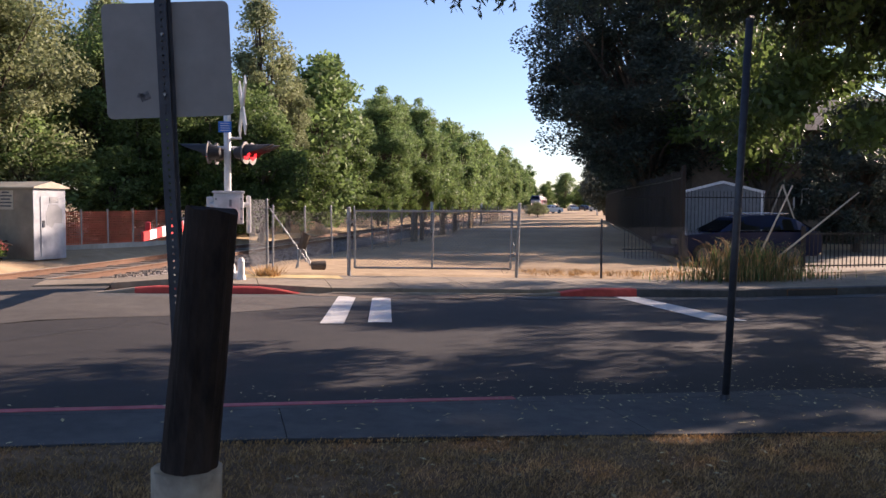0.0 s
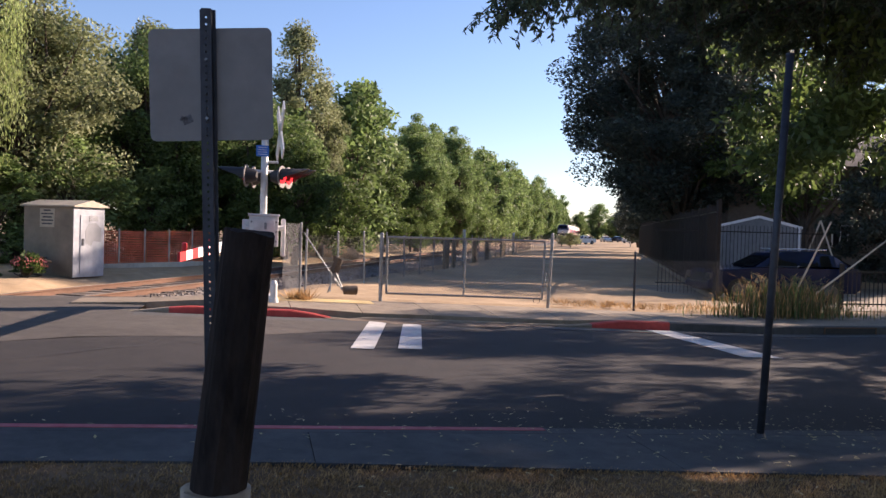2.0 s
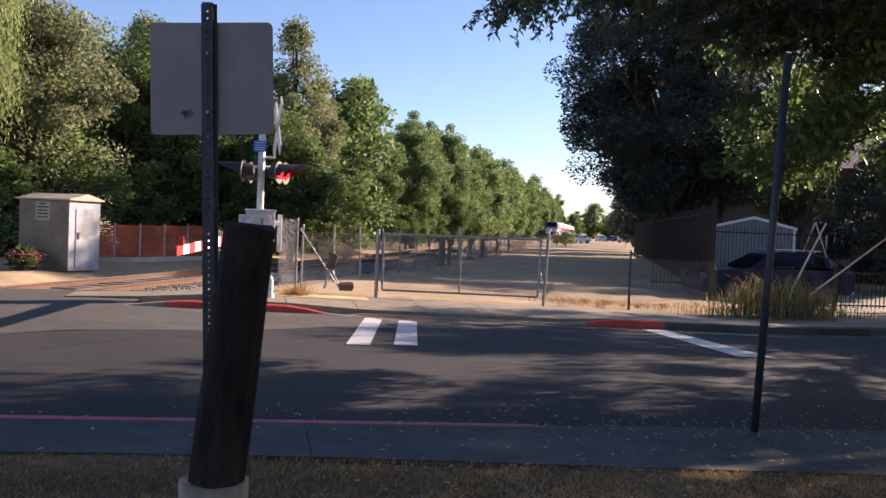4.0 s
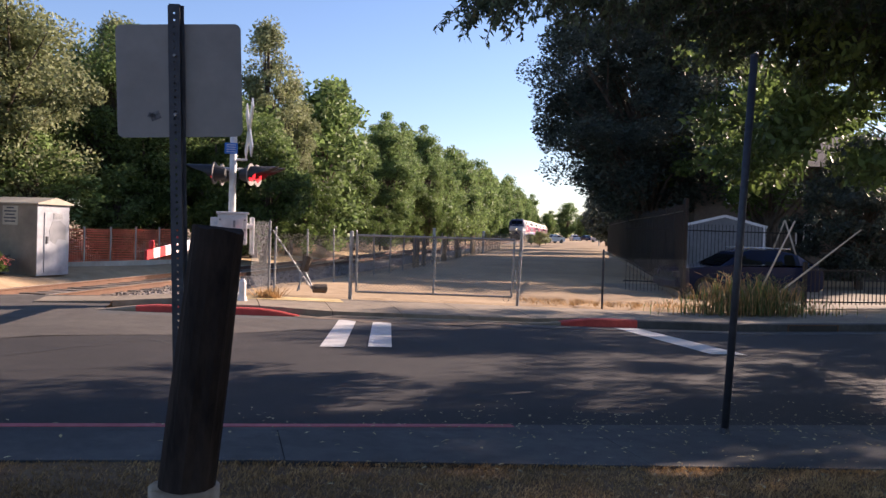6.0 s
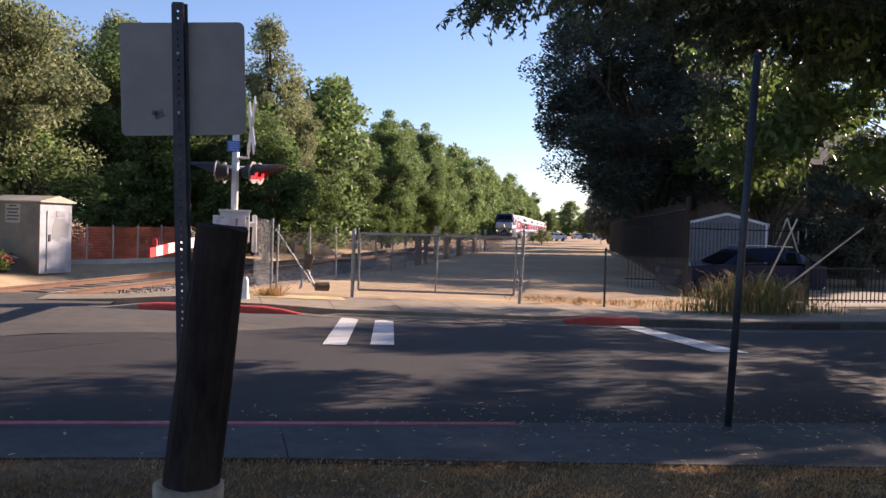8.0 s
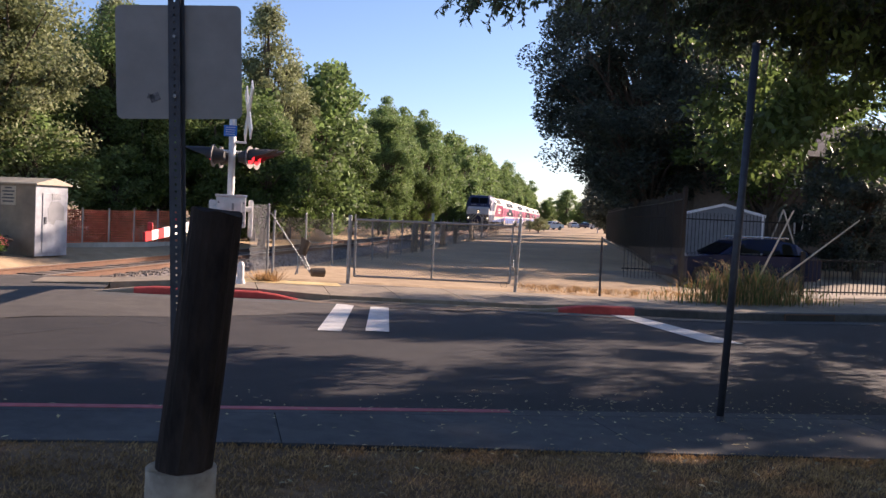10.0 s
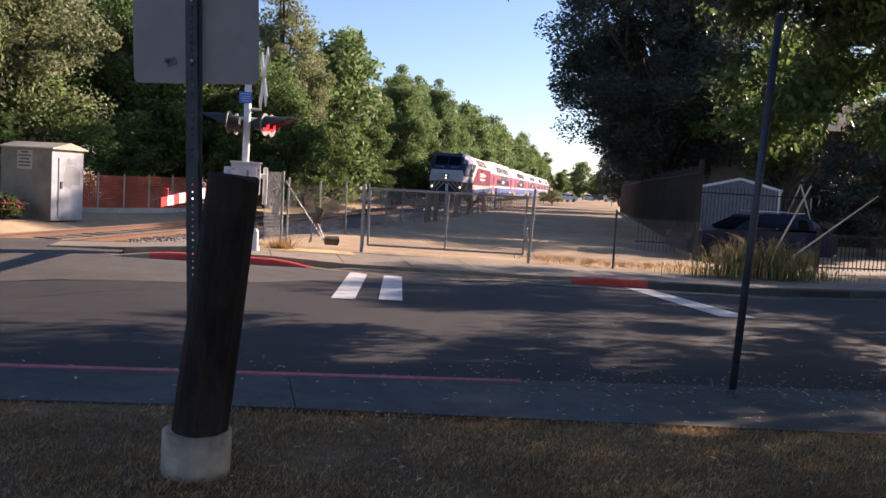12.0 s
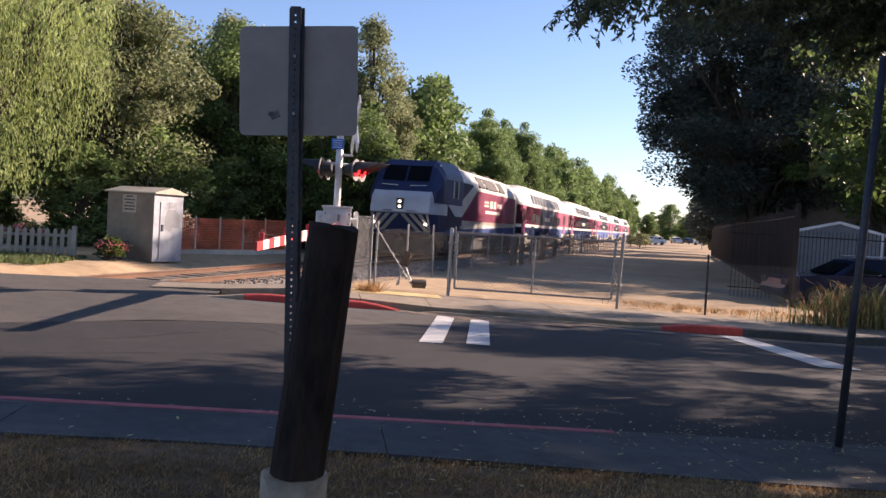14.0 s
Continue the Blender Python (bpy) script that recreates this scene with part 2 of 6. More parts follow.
TR_GREY = material("train_nose_grey", [(0.42, 0.42, 0.44), (0.52, 0.52, 0.54)], 1.2, 0.4, stain=0.12, stain_scale=0.6)
UNDER = material("dirty_underframe", [(0.035, 0.03, 0.026), (0.075, 0.065, 0.055)], 5.0, 0.8, stain=0.3)
HEADLAMP = material("lit_headlamp", [(1.0, 0.80, 0.48), (1.0, 0.80, 0.48)], 2.0, 0.3, stain=0, glow=1.5)
FABRIC = material("tan_screen_cloth", [(0.30, 0.25, 0.18), (0.40, 0.34, 0.25)], 3.0, 0.9, stain=0.3, stain_scale=1.5, through_light=0.3)


# ---------------------------------------------------------------- mesh tools
def bx(bm, x0, x1, y0, y1, z0, z1, m=None, bevel=0.0):
    """A box in a bmesh, its edges rounded by bevel."""
    r = bmesh.ops.create_cube(bm, size=1.0)
    vs = r["verts"]
    for v in vs:
        v.co = Vector((x0 + (v.co.x + 0.5) * (x1 - x0), y0 + (v.co.y + 0.5) * (y1 - y0), z0 + (v.co.z + 0.5) * (z1 - z0)))
    if bevel:
        es = list({e for v in vs for e in v.link_edges})
        out = bmesh.ops.bevel(bm, geom=es, offset=bevel, segments=2, affect='EDGES', profile=0.6)
        vs = list({v for f in out["faces"] for v in f.verts} | {v for v in vs if v.is_valid})
    if m is not None:
        bmesh.ops.transform(bm, matrix=m, verts=vs)
    return vs


def rod(bm, a, b, r0, r1=None, seg=10, caps=True):
    """A round bar from a to b."""
    a, b = Vector(a), Vector(b)
    r1 = r0 if r1 is None else r1
    d = b - a
    m = Matrix.Translation((a + b) / 2) @ d.to_track_quat("Z", "Y").to_matrix().to_4x4()
    return bmesh.ops.create_cone(bm, cap_ends=caps, segments=seg, radius1=r0, radius2=r1, depth=d.length, matrix=m)["verts"]


def bar(bm, a, b, w, h):
    """A rectangular bar from a to b, w wide and h high."""
    a, b = Vector(a), Vector(b)
    d = b - a
    q = d.to_track_quat("Y", "Z").to_matrix().to_4x4()
    return bx(bm, -w / 2, w / 2, 0, d.length, -h / 2, h / 2, Matrix.Translation(a) @ q)


def prism(bm, pts, x0, x1, m=None):
    """The outline pts (y, z), drawn out along x from x0 to x1."""
    a = [bm.verts.new((x0, y, z)) for y, z in pts]
    b = [bm.verts.new((x1, y, z)) for y, z in pts]
    n = len(pts)
    for i in range(n):
        bm.faces.new((a[i], a[(i + 1) % n], b[(i + 1) % n], b[i]))
    bm.faces.new(a[::-1])
    bm.faces.new(b)
    if m is not None:
        bmesh.ops.transform(bm, matrix=m, verts=a + b)
    return a + b


def mesh_of(name, bm, mat, smooth=False):
    bmesh.ops.recalc_face_normals(bm, faces=bm.faces[:])
    me = bpy.data.meshes.new(name)
    bm.to_mesh(me)
    bm.free()
    me.materials.append(mat)
    if smooth:
        for p in me.polygons:
            p.use_smooth = True
    return me


def part(name, bm, mat, parent=None, label="", smooth=False):
    """Links a bmesh as one mesh object under a thing or a part."""
    ob = new(name, mesh_of(name, bm, mat, smooth))
    ob.parent = parent
    if label:
        ob["label"] = label
    return ob


def thing(name, label, category, m=None, group="", kind=""):
    ob = new(name)
    ob.empty_display_size = 0.2
    if m is not None:
        ob.matrix_world = m
    return tagged(ob, label, category, group, kind)


def quads(name, centres, ax, ay, mat):
    """Many small leaves: each a bent diamond of its own round its centre."""
    n = len(centres)
    nor = np.cross(ax, ay)
    nor /= np.linalg.norm(nor, axis=1)[:, None] + 1e-9
    fold = nor * np.linalg.norm(ay, axis=1)[:, None] * 0.25
    v = np.empty((n, 4, 3), dtype=np.float32)
    v[:, 0], v[:, 1], v[:, 2], v[:, 3] = centres - ax, centres - ay + fold, centres + ax, centres + ay + fold
    me = bpy.data.meshes.new(name)
    me.vertices.add(n * 4)
    me.vertices.foreach_set("co", v.ravel())
    me.loops.add(n * 4)
    me.loops.foreach_set("vertex_index", np.arange(n * 4, dtype=np.int32))
    me.polygons.add(n)
    me.polygons.foreach_set("loop_start", np.arange(0, n * 4, 4, dtype=np.int32))
    me.polygons.foreach_set("loop_total", np.full(n, 4, dtype=np.int32))
    me.update(calc_edges=True)
    me.materials.append(mat)
    return me


def unit(rng, n):
    v = rng.normal(size=(n, 3))
    return v / np.linalg.norm(v, axis=1)[:, None]


# ---------------------------------------------------------------- lie of the land
def smooth_step(a, b, x):
    t = min(max((x - a) / (b - a), 0.0), 1.0)
    return t * t * (3 - 2 * t)


def gz(x, y=10.0):
    """Height of the road surface: it falls gently along the street."""
    z = 0.01 + 0.03 * (1.6 - min(max(x, -2.5), 9.0))
    west = 1 - smooth_step(-4.0, -1.0, x)
    far = smooth_step(24 - 8 * west, 45 - 22 * west, y)
    return z * (1 - far) - (0.10 - 0.05 * west) * far


U = Vector((math.sin(radians(23.4)), math.cos(radians(23.4)), 0))   # along the railway
V = Vector((U.y, -U.x, 0))                                          # to its right
O = Vector((-0.35, 0.22, 0))
TRACK_OFF, RAIL_Z = -10.7, 0.05


def along(n, s, z=0.0):
    """A place s metres up the line and n metres to the right of the axis through the viewer."""
    p = O + V * n + U * s
    return Vector((p.x, p.y, z))


# the yard beyond the track: everything there is laid out round this pose
YARD = Matrix.Translation((-0.36, 0.20, 1.53)) @ Matrix.Scale(1.2, 4) @ Matrix.Translation((0.36, -0.20, -1.53))


def yard(x, y):
    """A place of the yard's plan in the world."""
    p = YARD @ Vector((x, y, 0))
    return p.x, p.y


def sheet(name, x0, x1, y0, y1, dx, dy, off, mat, thick=0.0, edge0=None, edge1=None):
    """A slab that follows the land, off above it. edge0, edge1: y of its edges as functions of x."""
    bm = bmesh.new()
    nx, ny = max(1, int((x1 - x0) / dx)), max(1, int((y1 - y0) / dy))
    rows = []
    for i in range(nx + 1):
        x = x0 + (x1 - x0) * i / nx
        a, b = (edge0(x) if edge0 else y0), (edge1(x) if edge1 else y1)
        rows.append([bm.verts.new((x, a + (b - a) * j / ny, gz(x, a + (b - a) * j / ny) + off)) for j in range(ny + 1)])
    for i in range(nx):
        for j in range(ny):
            bm.faces.new((rows[i][j], rows[i + 1][j], rows[i + 1][j + 1], rows[i][j + 1]))
    if thick:
        r = bmesh.ops.extrude_face_region(bm, geom=bm.faces[:])
        for v in r["geom"]:
            if isinstance(v, bmesh.types.BMVert):
                v.co.z -= thick
    return tagged(part(name, bm, mat), kind="structure")


# ---------------------------------------------------------------- the ground
KERB_NEAR, KERB_FAR = 5.80, 14.0


def land(x, y):
    z = gz(x, y) - 0.06 + (0.10 if y > 17 else -0.10 if y > 4 else 0.0)
    z -= 0.14 * smooth_step(11.5, 13.5, x) * smooth_step(17.5, 19.5, y) * (1 - smooth_step(30, 40, y))
    d = abs((Vector((x, y, 0)) - O).dot(V) - TRACK_OFF)
    bed = 1 - smooth_step(2.2, 3.6, d)
    return z * (1 - bed) + (RAIL_Z - 0.34) * bed if y > 15 else z


def build_ground():
    bm = bmesh.new()
    xs = [-3000, -800, -300, -120, -60, -30] + [x * 1.0 for x in range(-20, 41)] + [60, 120, 300, 800, 3000]
    ys = [-3000, -800, -200, -60, -20, -8, -4] + [y * 1.0 for y in range(-2, 60)] + [80, 120, 200, 400, 900, 3000]
    grid = [[bm.verts.new((x, y, land(x, y)
                           + (0.05 * noise.noise(Vector((x * 0.35, y * 0.35, 0))) if y > 18 and abs(x) < 60 else 0))) for y in ys] for x in xs]
    for i in range(len(xs) - 1):
        for j in range(len(ys) - 1):
            bm.faces.new((grid[i][j], grid[i + 1][j], grid[i + 1][j + 1], grid[i][j + 1]))
    g = part("ground", bm, DIRT)
    tagged(g, "dry sandy dirt lot and land beyond", "ground", kind="structure")


def near_back(x):
    return 4.98 - 0.09 * max(0.0, x + 0.5)


def near_back_limit(x):
    return max(near_back(x), 4.2)


def build_street():
    tagged(sheet("road", -90, 90, KERB_NEAR, KERB_FAR - 0.45, 1.0, 1.3, 0.0, ASPHALT_SHADED), "asphalt street, its colour darkened for the tree shade", "road")
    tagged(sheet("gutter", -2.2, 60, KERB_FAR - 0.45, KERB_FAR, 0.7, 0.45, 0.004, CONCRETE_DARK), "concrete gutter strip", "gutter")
    tagged(sheet("crossing_apron", -90, -2.2, KERB_FAR - 0.45, KERB_FAR + 2.6, 1.0, 1.0, 0.004, ASPHALT_OLD), "old asphalt apron at the rail crossing", "road")
    tagged(sheet("old_road_patch", -30, 3.2, 11.3, KERB_FAR - 0.45, 0.8, 1.1, 0.004, ASPHALT_OLD, edge0=lambda x: min(13.5, 11.0 + 0.40 * (x + 2) + 0.12 * math.sin(x * 2.1))), "older grey asphalt strip", "road")
    lawn = sheet("lawn", -40, 40, -12, 4.6, 0.5, 0.4, 0.13, DRY_LAWN, edge1=near_back_limit)
    tagged(lawn, "dry brown lawn beside the pavement", "lawn")
    for v in lawn.data.vertices:
        v.co.z += 0.02 * noise.noise(Vector((v.co.x * 1.3, v.co.y * 1.3, 0)))
    # pavement slabs with open joints
    walk_near = thing("pavement_near", "weathered grey concrete pavement slabs, colour darkened for tree shade", "pavement", kind="structure")
    x = -24.2
    while x < 24:
        bm = bmesh.new()
        for i in range(2):
            a, b = x + i * 1.1, x + (i + 1) * 1.1
            a, b = (a + 0.003 if i == 0 else a), (b - 0.003 if i == 1 else b)
            ps = [bm.verts.new((p, q, gz(p) + z)) for z in (0.15, 0.02) for p, q in ((a, near_back_limit(a)), (b, near_back_limit(b)), (b, KERB_NEAR - 0.16), (a, KERB_NEAR - 0.16))]
            for f in ((0, 1, 2, 3), (0, 4, 5, 1), (1, 5, 6, 2), (2, 6, 7, 3), (3, 7, 4, 0)):
                bm.faces.new([ps[k] for k in f])
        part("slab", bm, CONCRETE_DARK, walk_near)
        x += 2.2
    kerb = thing("kerb_near", "concrete kerb with a faded red edge", "kerb", kind="structure")
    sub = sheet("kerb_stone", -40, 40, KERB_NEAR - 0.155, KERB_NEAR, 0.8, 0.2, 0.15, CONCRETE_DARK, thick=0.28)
    sub.parent = kerb
    del sub["kind"]
    paint = sheet("red_edge", -40, 1.65, KERB_NEAR - 0.075, KERB_NEAR + 0.004, 0.8, 0.1, 0.154, PINK_PAINT, thick=0.15)
    paint.parent = kerb
    del paint["kind"]
    # far side
    walk_far = thing("pavement_far", "pale concrete pavement in front of the gate", "pavement", kind="structure")
    x = -3.4
    while x < 40:
        bm = bmesh.new()
        for j in range(2):
            if x < -1.2 and j == 0:
                continue
            a, b, c, d = x + 0.006, x + 1.194, KERB_FAR + 0.16 + j * 0.97, KERB_FAR + 0.16 + (j + 1) * 0.97 - 0.012
            top = lambda p, q: gz(p, q) + 0.15 - (0.05 if p > 0 else 0.115) * apron(p) * (q < KERB_FAR + 0.5 or p < 0)
            ps = [bm.verts.new((p, q, top(p, q) + z)) for z in (0, -0.12) for p, q in ((a, c), (b, c), (b, d), (a, d))]
            for f in ((0, 1, 2, 3), (0, 4, 5, 1), (1, 5, 6, 2), (2, 6, 7, 3), (3, 7, 4, 0)):
                bm.faces.new([ps[k] for k in f])
        part("slab", bm, CONCRETE, walk_far)
        x += 1.2
    kerb2 = thing("kerb_far", "concrete kerb dipping at the gate, painted red beside it", "kerb", kind="structure")
    for nm, x0, x1, mat in (("kerb_stone", -2.3, -1.7, CONCRETE), ("red_kerb", -1.7, 0.85, RED_PAINT), ("kerb_stone", 0.85, 5.45, CONCRETE),
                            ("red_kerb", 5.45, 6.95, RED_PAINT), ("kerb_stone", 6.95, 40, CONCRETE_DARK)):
        bm = bmesh.new()
        n = max(2, int((x1 - x0) / 0.3))
        rows = []
        for i in range(n + 1):
            p = x0 + (x1 - x0) * i / n
            h = 0.15 - 0.115 * min(1.0, apron(p)) - 0.035 * (p < 1.2)
            rows.append([bm.verts.new((p, q, gz(p) + z)) for q, z in ((KERB_FAR, -0.1), (KERB_FAR, h - 0.02), (KERB_FAR + 0.02, h), (KERB_FAR + 0.16, h + 0.0), (KERB_FAR + 0.16, -0.1))])
        for i in range(n):
            for j in range(4):
                bm.faces.new((rows[i][j], rows[i + 1][j], rows[i + 1][j + 1], rows[i][j + 1]))
        bm.faces.new(rows[0])
        bm.faces.new(rows[-1])
        part(nm, bm, mat, kerb2)
    tagged(sheet("yellow_strip", -0.05, 1.75, 15.30, 15.98, 0.4, 0.2, 0.158, YELLOW_PAINT), "worn yellow paint on the pavement", "marking")
    tagged(sheet("gutter_dirt", 0.75, 4.6, KERB_FAR - 0.42, KERB_FAR, 0.12, 0.1, 0.011, GUTTER_SOIL, edge0=lambda x: KERB_FAR - 0.06 - 0.62 * math.sin(math.pi * (x - 0.75) / 3.85) ** 0.5 * (0.75 + 0.25 * math.sin(x * 4.1 + 1.2 * math.sin(x * 7)))), "drifted dirt in the gutter", "dirt")
    # road paint
    for nm, lab, pts in (("crosswalk_stripe", "white painted crosswalk stripe", ((0.80, 10.55), (1.10, 10.55), (1.79, 13.95), (1.50, 13.95))),
                         ("crosswalk_stripe", "white painted crosswalk stripe", ((1.42, 10.65), (1.73, 10.65), (2.36, 13.95), (2.06, 13.95))),
                         ("limit_line", "white painted limit line across one lane", ((6.42, 10.80), (7.02, 10.76), (6.93, 13.95), (6.45, 13.95)))):
        bm = bmesh.new()
        (a, b, c, d), k = pts, 6
        rows = []
        for j in range(k + 1):
            f = j / k
            p, q = Vector(a).lerp(Vector(d), f), Vector(b).lerp(Vector(c), f)
            rows.append([bm.verts.new((w.x, w.y, gz(w.x) + 0.009)) for w in (p, q)])
        for j in range(k):
            bm.faces.new((rows[j][0], rows[j][1], rows[j + 1][1], rows[j + 1][0]))
        tagged(part(nm, bm, WHITE_PAINT), lab, "road marking", group="road markings", kind="structure")


def apron(x):
    """1 where the kerb is let down for the gate, 0 elsewhere."""
    return max(smooth_step(0.2, 1.1, x) * (1 - smooth_step(5.0, 6.2, x)), 1.1 * (1 - smooth_step(-2.6, -1.3, x)))


def build_street_details():
    # storm drain slot in the far kerb
    d = thing("storm_drain", "dark storm drain slot in the kerb", "drain", Matrix.Translation((10.7, KERB_FAR, gz(10.7))))
    bm = bmesh.new()
    bx(bm, -0.55, 0.55, -0.012, -0.003, 0.01, 0.115)
    part("opening", bm, BLACK_PAINT, d)
    bm = bmesh.new()
    for x in (-0.57, 0.55):
        bx(bm, x, x + 0.02, -0.02, 0.0, 0.0, 0.13)
    bx(bm, -0.57, 0.57, -0.02, 0.1, 0.116, 0.135)
    part("frame", bm, RUST, d)
    # wandering cracks in the asphalt
    for k, (x, y, a, n) in enumerate(((-0.9, 12.9, -0.5, 16), (2.4, 12.4, -0.2, 12), (-3.0, 9.0, 0.35, 22), (4.0, 12.6, 0.1, 14), (-1.6, 10.9, 0.15, 12))):
        rng = random.Random(k)
        bm = bmesh.new()
        last = None
        for i in range(n):
            w = 0.006 * (1 - abs(2 * i / (n - 1) - 1)) + 0.002
            nx, ny = -math.sin(a), math.cos(a)
            pair = [bm.verts.new((x + nx * w * s, y + ny * w * s, gz(x) + 0.0125)) for s in (-1, 1)]
            if last:
                bm.faces.new((last[0], pair[0], pair[1], last[1]))
            last = pair
            a += rng.uniform(-0.35, 0.35)
            x += math.cos(a) * 0.13
            y += math.sin(a) * 0.13
        tagged(part("road_crack", bm, BLACK_PAINT), "thin dark crack in the asphalt", "crack", group="road cracks", kind="structure")


build_ground()
build_street()
build_street_details()


# ---------------------------------------------------------------- the railway
def build_track():
    s0, s1 = -60, 420
    bed = bmesh.new()
    for k in range(60):
        a, b = s0 + (s1 - s0) * k / 60, s0 + (s1 - s0) * (k + 1) / 60
        if b < 10:
            continue
        a = max(a, 12.5)
        ps = [along(TRACK_OFF + o, s, RAIL_Z + z) for s in (a, b) for o, z in ((-2.4, -0.28), (-1.5, -0.13), (1.5, -0.13), (2.4, -0.28))]
        vs = [bed.verts.new(p) for p in ps]
        for j in range(3):
            bed.faces.new((vs[j], vs[j + 1], vs[j + 5], vs[j + 4]))
    tagged(part("track_bed", bed, BALLAST), "grey brown ballast track bed", "track bed", kind="structure")
    track = thing("railway_track", "rusty rails on wooden sleepers", "railway track", kind="structure")
    prof = ((-0.07, -0.16), (0.07, -0.16), (0.07, -0.14), (0.012, -0.12), (0.012, -0.04), (0.036, -0.03), (0.036, 0.0), (-0.036, 0.0), (-0.036, -0.03), (-0.012, -0.04), (-0.012, -0.12), (-0.07, -0.14))
    turn = Matrix.Translation(along(TRACK_OFF, 0, RAIL_Z)) @ Matrix(((U.x, V.x, 0, 0), (U.y, V.y, 0, 0), (0, 0, 1, 0), (0, 0, 0, 1)))
    for side in (-0.7525, 0.7525):
        bm = bmesh.new()
        prism(bm, [(y + side, z) for y, z in prof], s0, s1, turn)
        part("rail", bm, RUST, track)
        bm = bmesh.new()
        prism(bm, [(side - 0.033, 0.001), (side + 0.033, 0.001), (side + 0.033, 0.004), (side - 0.033, 0.004)], s0, s1, turn)
        part("rail_head", bm, RAIL_TOP, track, "polished running surface")
    bm = bmesh.new()
    bx(bm, -0.11, 0.11, -1.3, 1.3, -0.30, -0.115)
    me = mesh_of("sleeper", bm, TIE)
    for k in range(110):
        ob = new("sleeper", me)
        ob.parent = track
        ob.matrix_world = Matrix.Translation(along(TRACK_OFF, 13.2 + 0.56 * k, RAIL_Z + random.uniform(-0.012, 0.008))) @ turn.to_3x3().to_4x4() @ pose(0, 0, 0, 0, 0, random.uniform(-1.5, 1.5))
    # timber panels of the level crossing
    for lo, hi in ((-1.45, -0.84), (-0.66, -0.02), (0.02, 0.66), (0.84, 1.45)):
        for k in range(7):
            bm = bmesh.new()
            prism(bm, [(lo, -0.15), (hi, -0.15), (hi, -0.012), (lo, -0.012)], -2.6 + k * 2.15, -2.6 + k * 2.15 + 2.12, turn)
            part("crossing_panel", bm, ASPHALT_OLD, track)
    # loose stones beside the rails
    rng = np.random.default_rng(4)
    n = 2600
    s = rng.uniform(12.5, 34, n)
    o = rng.choice((-1, 1), n) * rng.uniform(0.9, 2.4, n)
    bmv, faces = [], []
    base = np.array([(1, 0, 0), (-1, 0, 0), (0, 1, 0), (0, -1, 0), (0, 0, 1), (0, 0, -1)], float)
    tri = [(0, 2, 4), (2, 1, 4), (1, 3, 4), (3, 0, 4), (2, 0, 5), (1, 2, 5), (3, 1, 5), (0, 3, 5)]
    for i in range(n):
        c = along(TRACK_OFF + o[i], s[i], RAIL_Z - 0.13 - 0.15 * max(0, abs(o[i]) - 1.5) / 0.9)
        j = base * rng.uniform(0.02, 0.055, (6, 1)) * rng.uniform(0.7, 1.2, (1, 3))
        k = len(bmv)
        bmv += [(c.x + q[0], c.y + q[1], c.z + q[2] + 0.01) for q in j]
        faces += [(a + k, b + k, d + k) for a, b, d in tri]
    me = bpy.data.meshes.new("ballast_stones")
    me.from_pydata(bmv, [], faces)
    me.materials.append(BALLAST)
    tagged(new("ballast_stones", me), "loose grey ballast stones beside the rails", "ballast", kind="stuff")


build_track()


# ---------------------------------------------------------------- posts and signs on the near side
def build_wood_post():
    base = Vector((-0.503, 3.95, gz(-0.5) + 0.13))
    post = thing("timber_post", "dark weathered timber bollard leaning in a pipe collar", "post", Matrix.Translation(base))
    bm = bmesh.new()
    vs = rod(bm, (0.0, 0, 0.05), (0.119, 0.0, 1.305), 0.120, 0.109, 22)
    bmesh.ops.subdivide_edges(bm, edges=[e for e in bm.edges if abs(e.verts[0].co.z - e.verts[1].co.z) > 0.5], cuts=14)
    for v in bm.verts:
        a = math.atan2(v.co.y, v.co.x - 0.119 * v.co.z / 1.305)
        k = noise.noise(Vector((math.cos(a) * 2.2, math.sin(a) * 2.2, v.co.z * 0.7))) * 0.016 + noise.noise(Vector((math.cos(a) * 9, math.sin(a) * 9, v.co.z * 1.6))) * 0.003
        v.co.x += math.cos(a) * k
        v.co.y += math.sin(a) * k
        if v.co.z > 1.26:
            v.co.z += 0.03 * noise.noise(Vector((v.co.x * 9, v.co.y * 9, 2))) - 0.05 * (v.co.x - 0.14)
    part("trunk", bm, TIMBER, post, smooth=False)
    bm = bmesh.new()
    for r, z0, z1 in ((0.148, 0.0, 0.185),):
        rod(bm, (0, 0, z0 - 0.08), (0.004, 0, z1), r, r * 1.01, 32, caps=False)
        rod(bm, (0, 0, z0 - 0.08), (0.004, 0, z1), r - 0.014, (r - 0.014) * 1.01, 32, caps=False)
    ring = [v for v in bm.verts if v.co.z > 0.15]
    bmesh.ops.bridge_loops(bm, edges=[e for e in bm.edges if e.verts[0] in ring and e.verts[1] in ring])
    part("pipe_collar", bm, PIPE, post, "stained off-white plastic pipe", smooth=True)


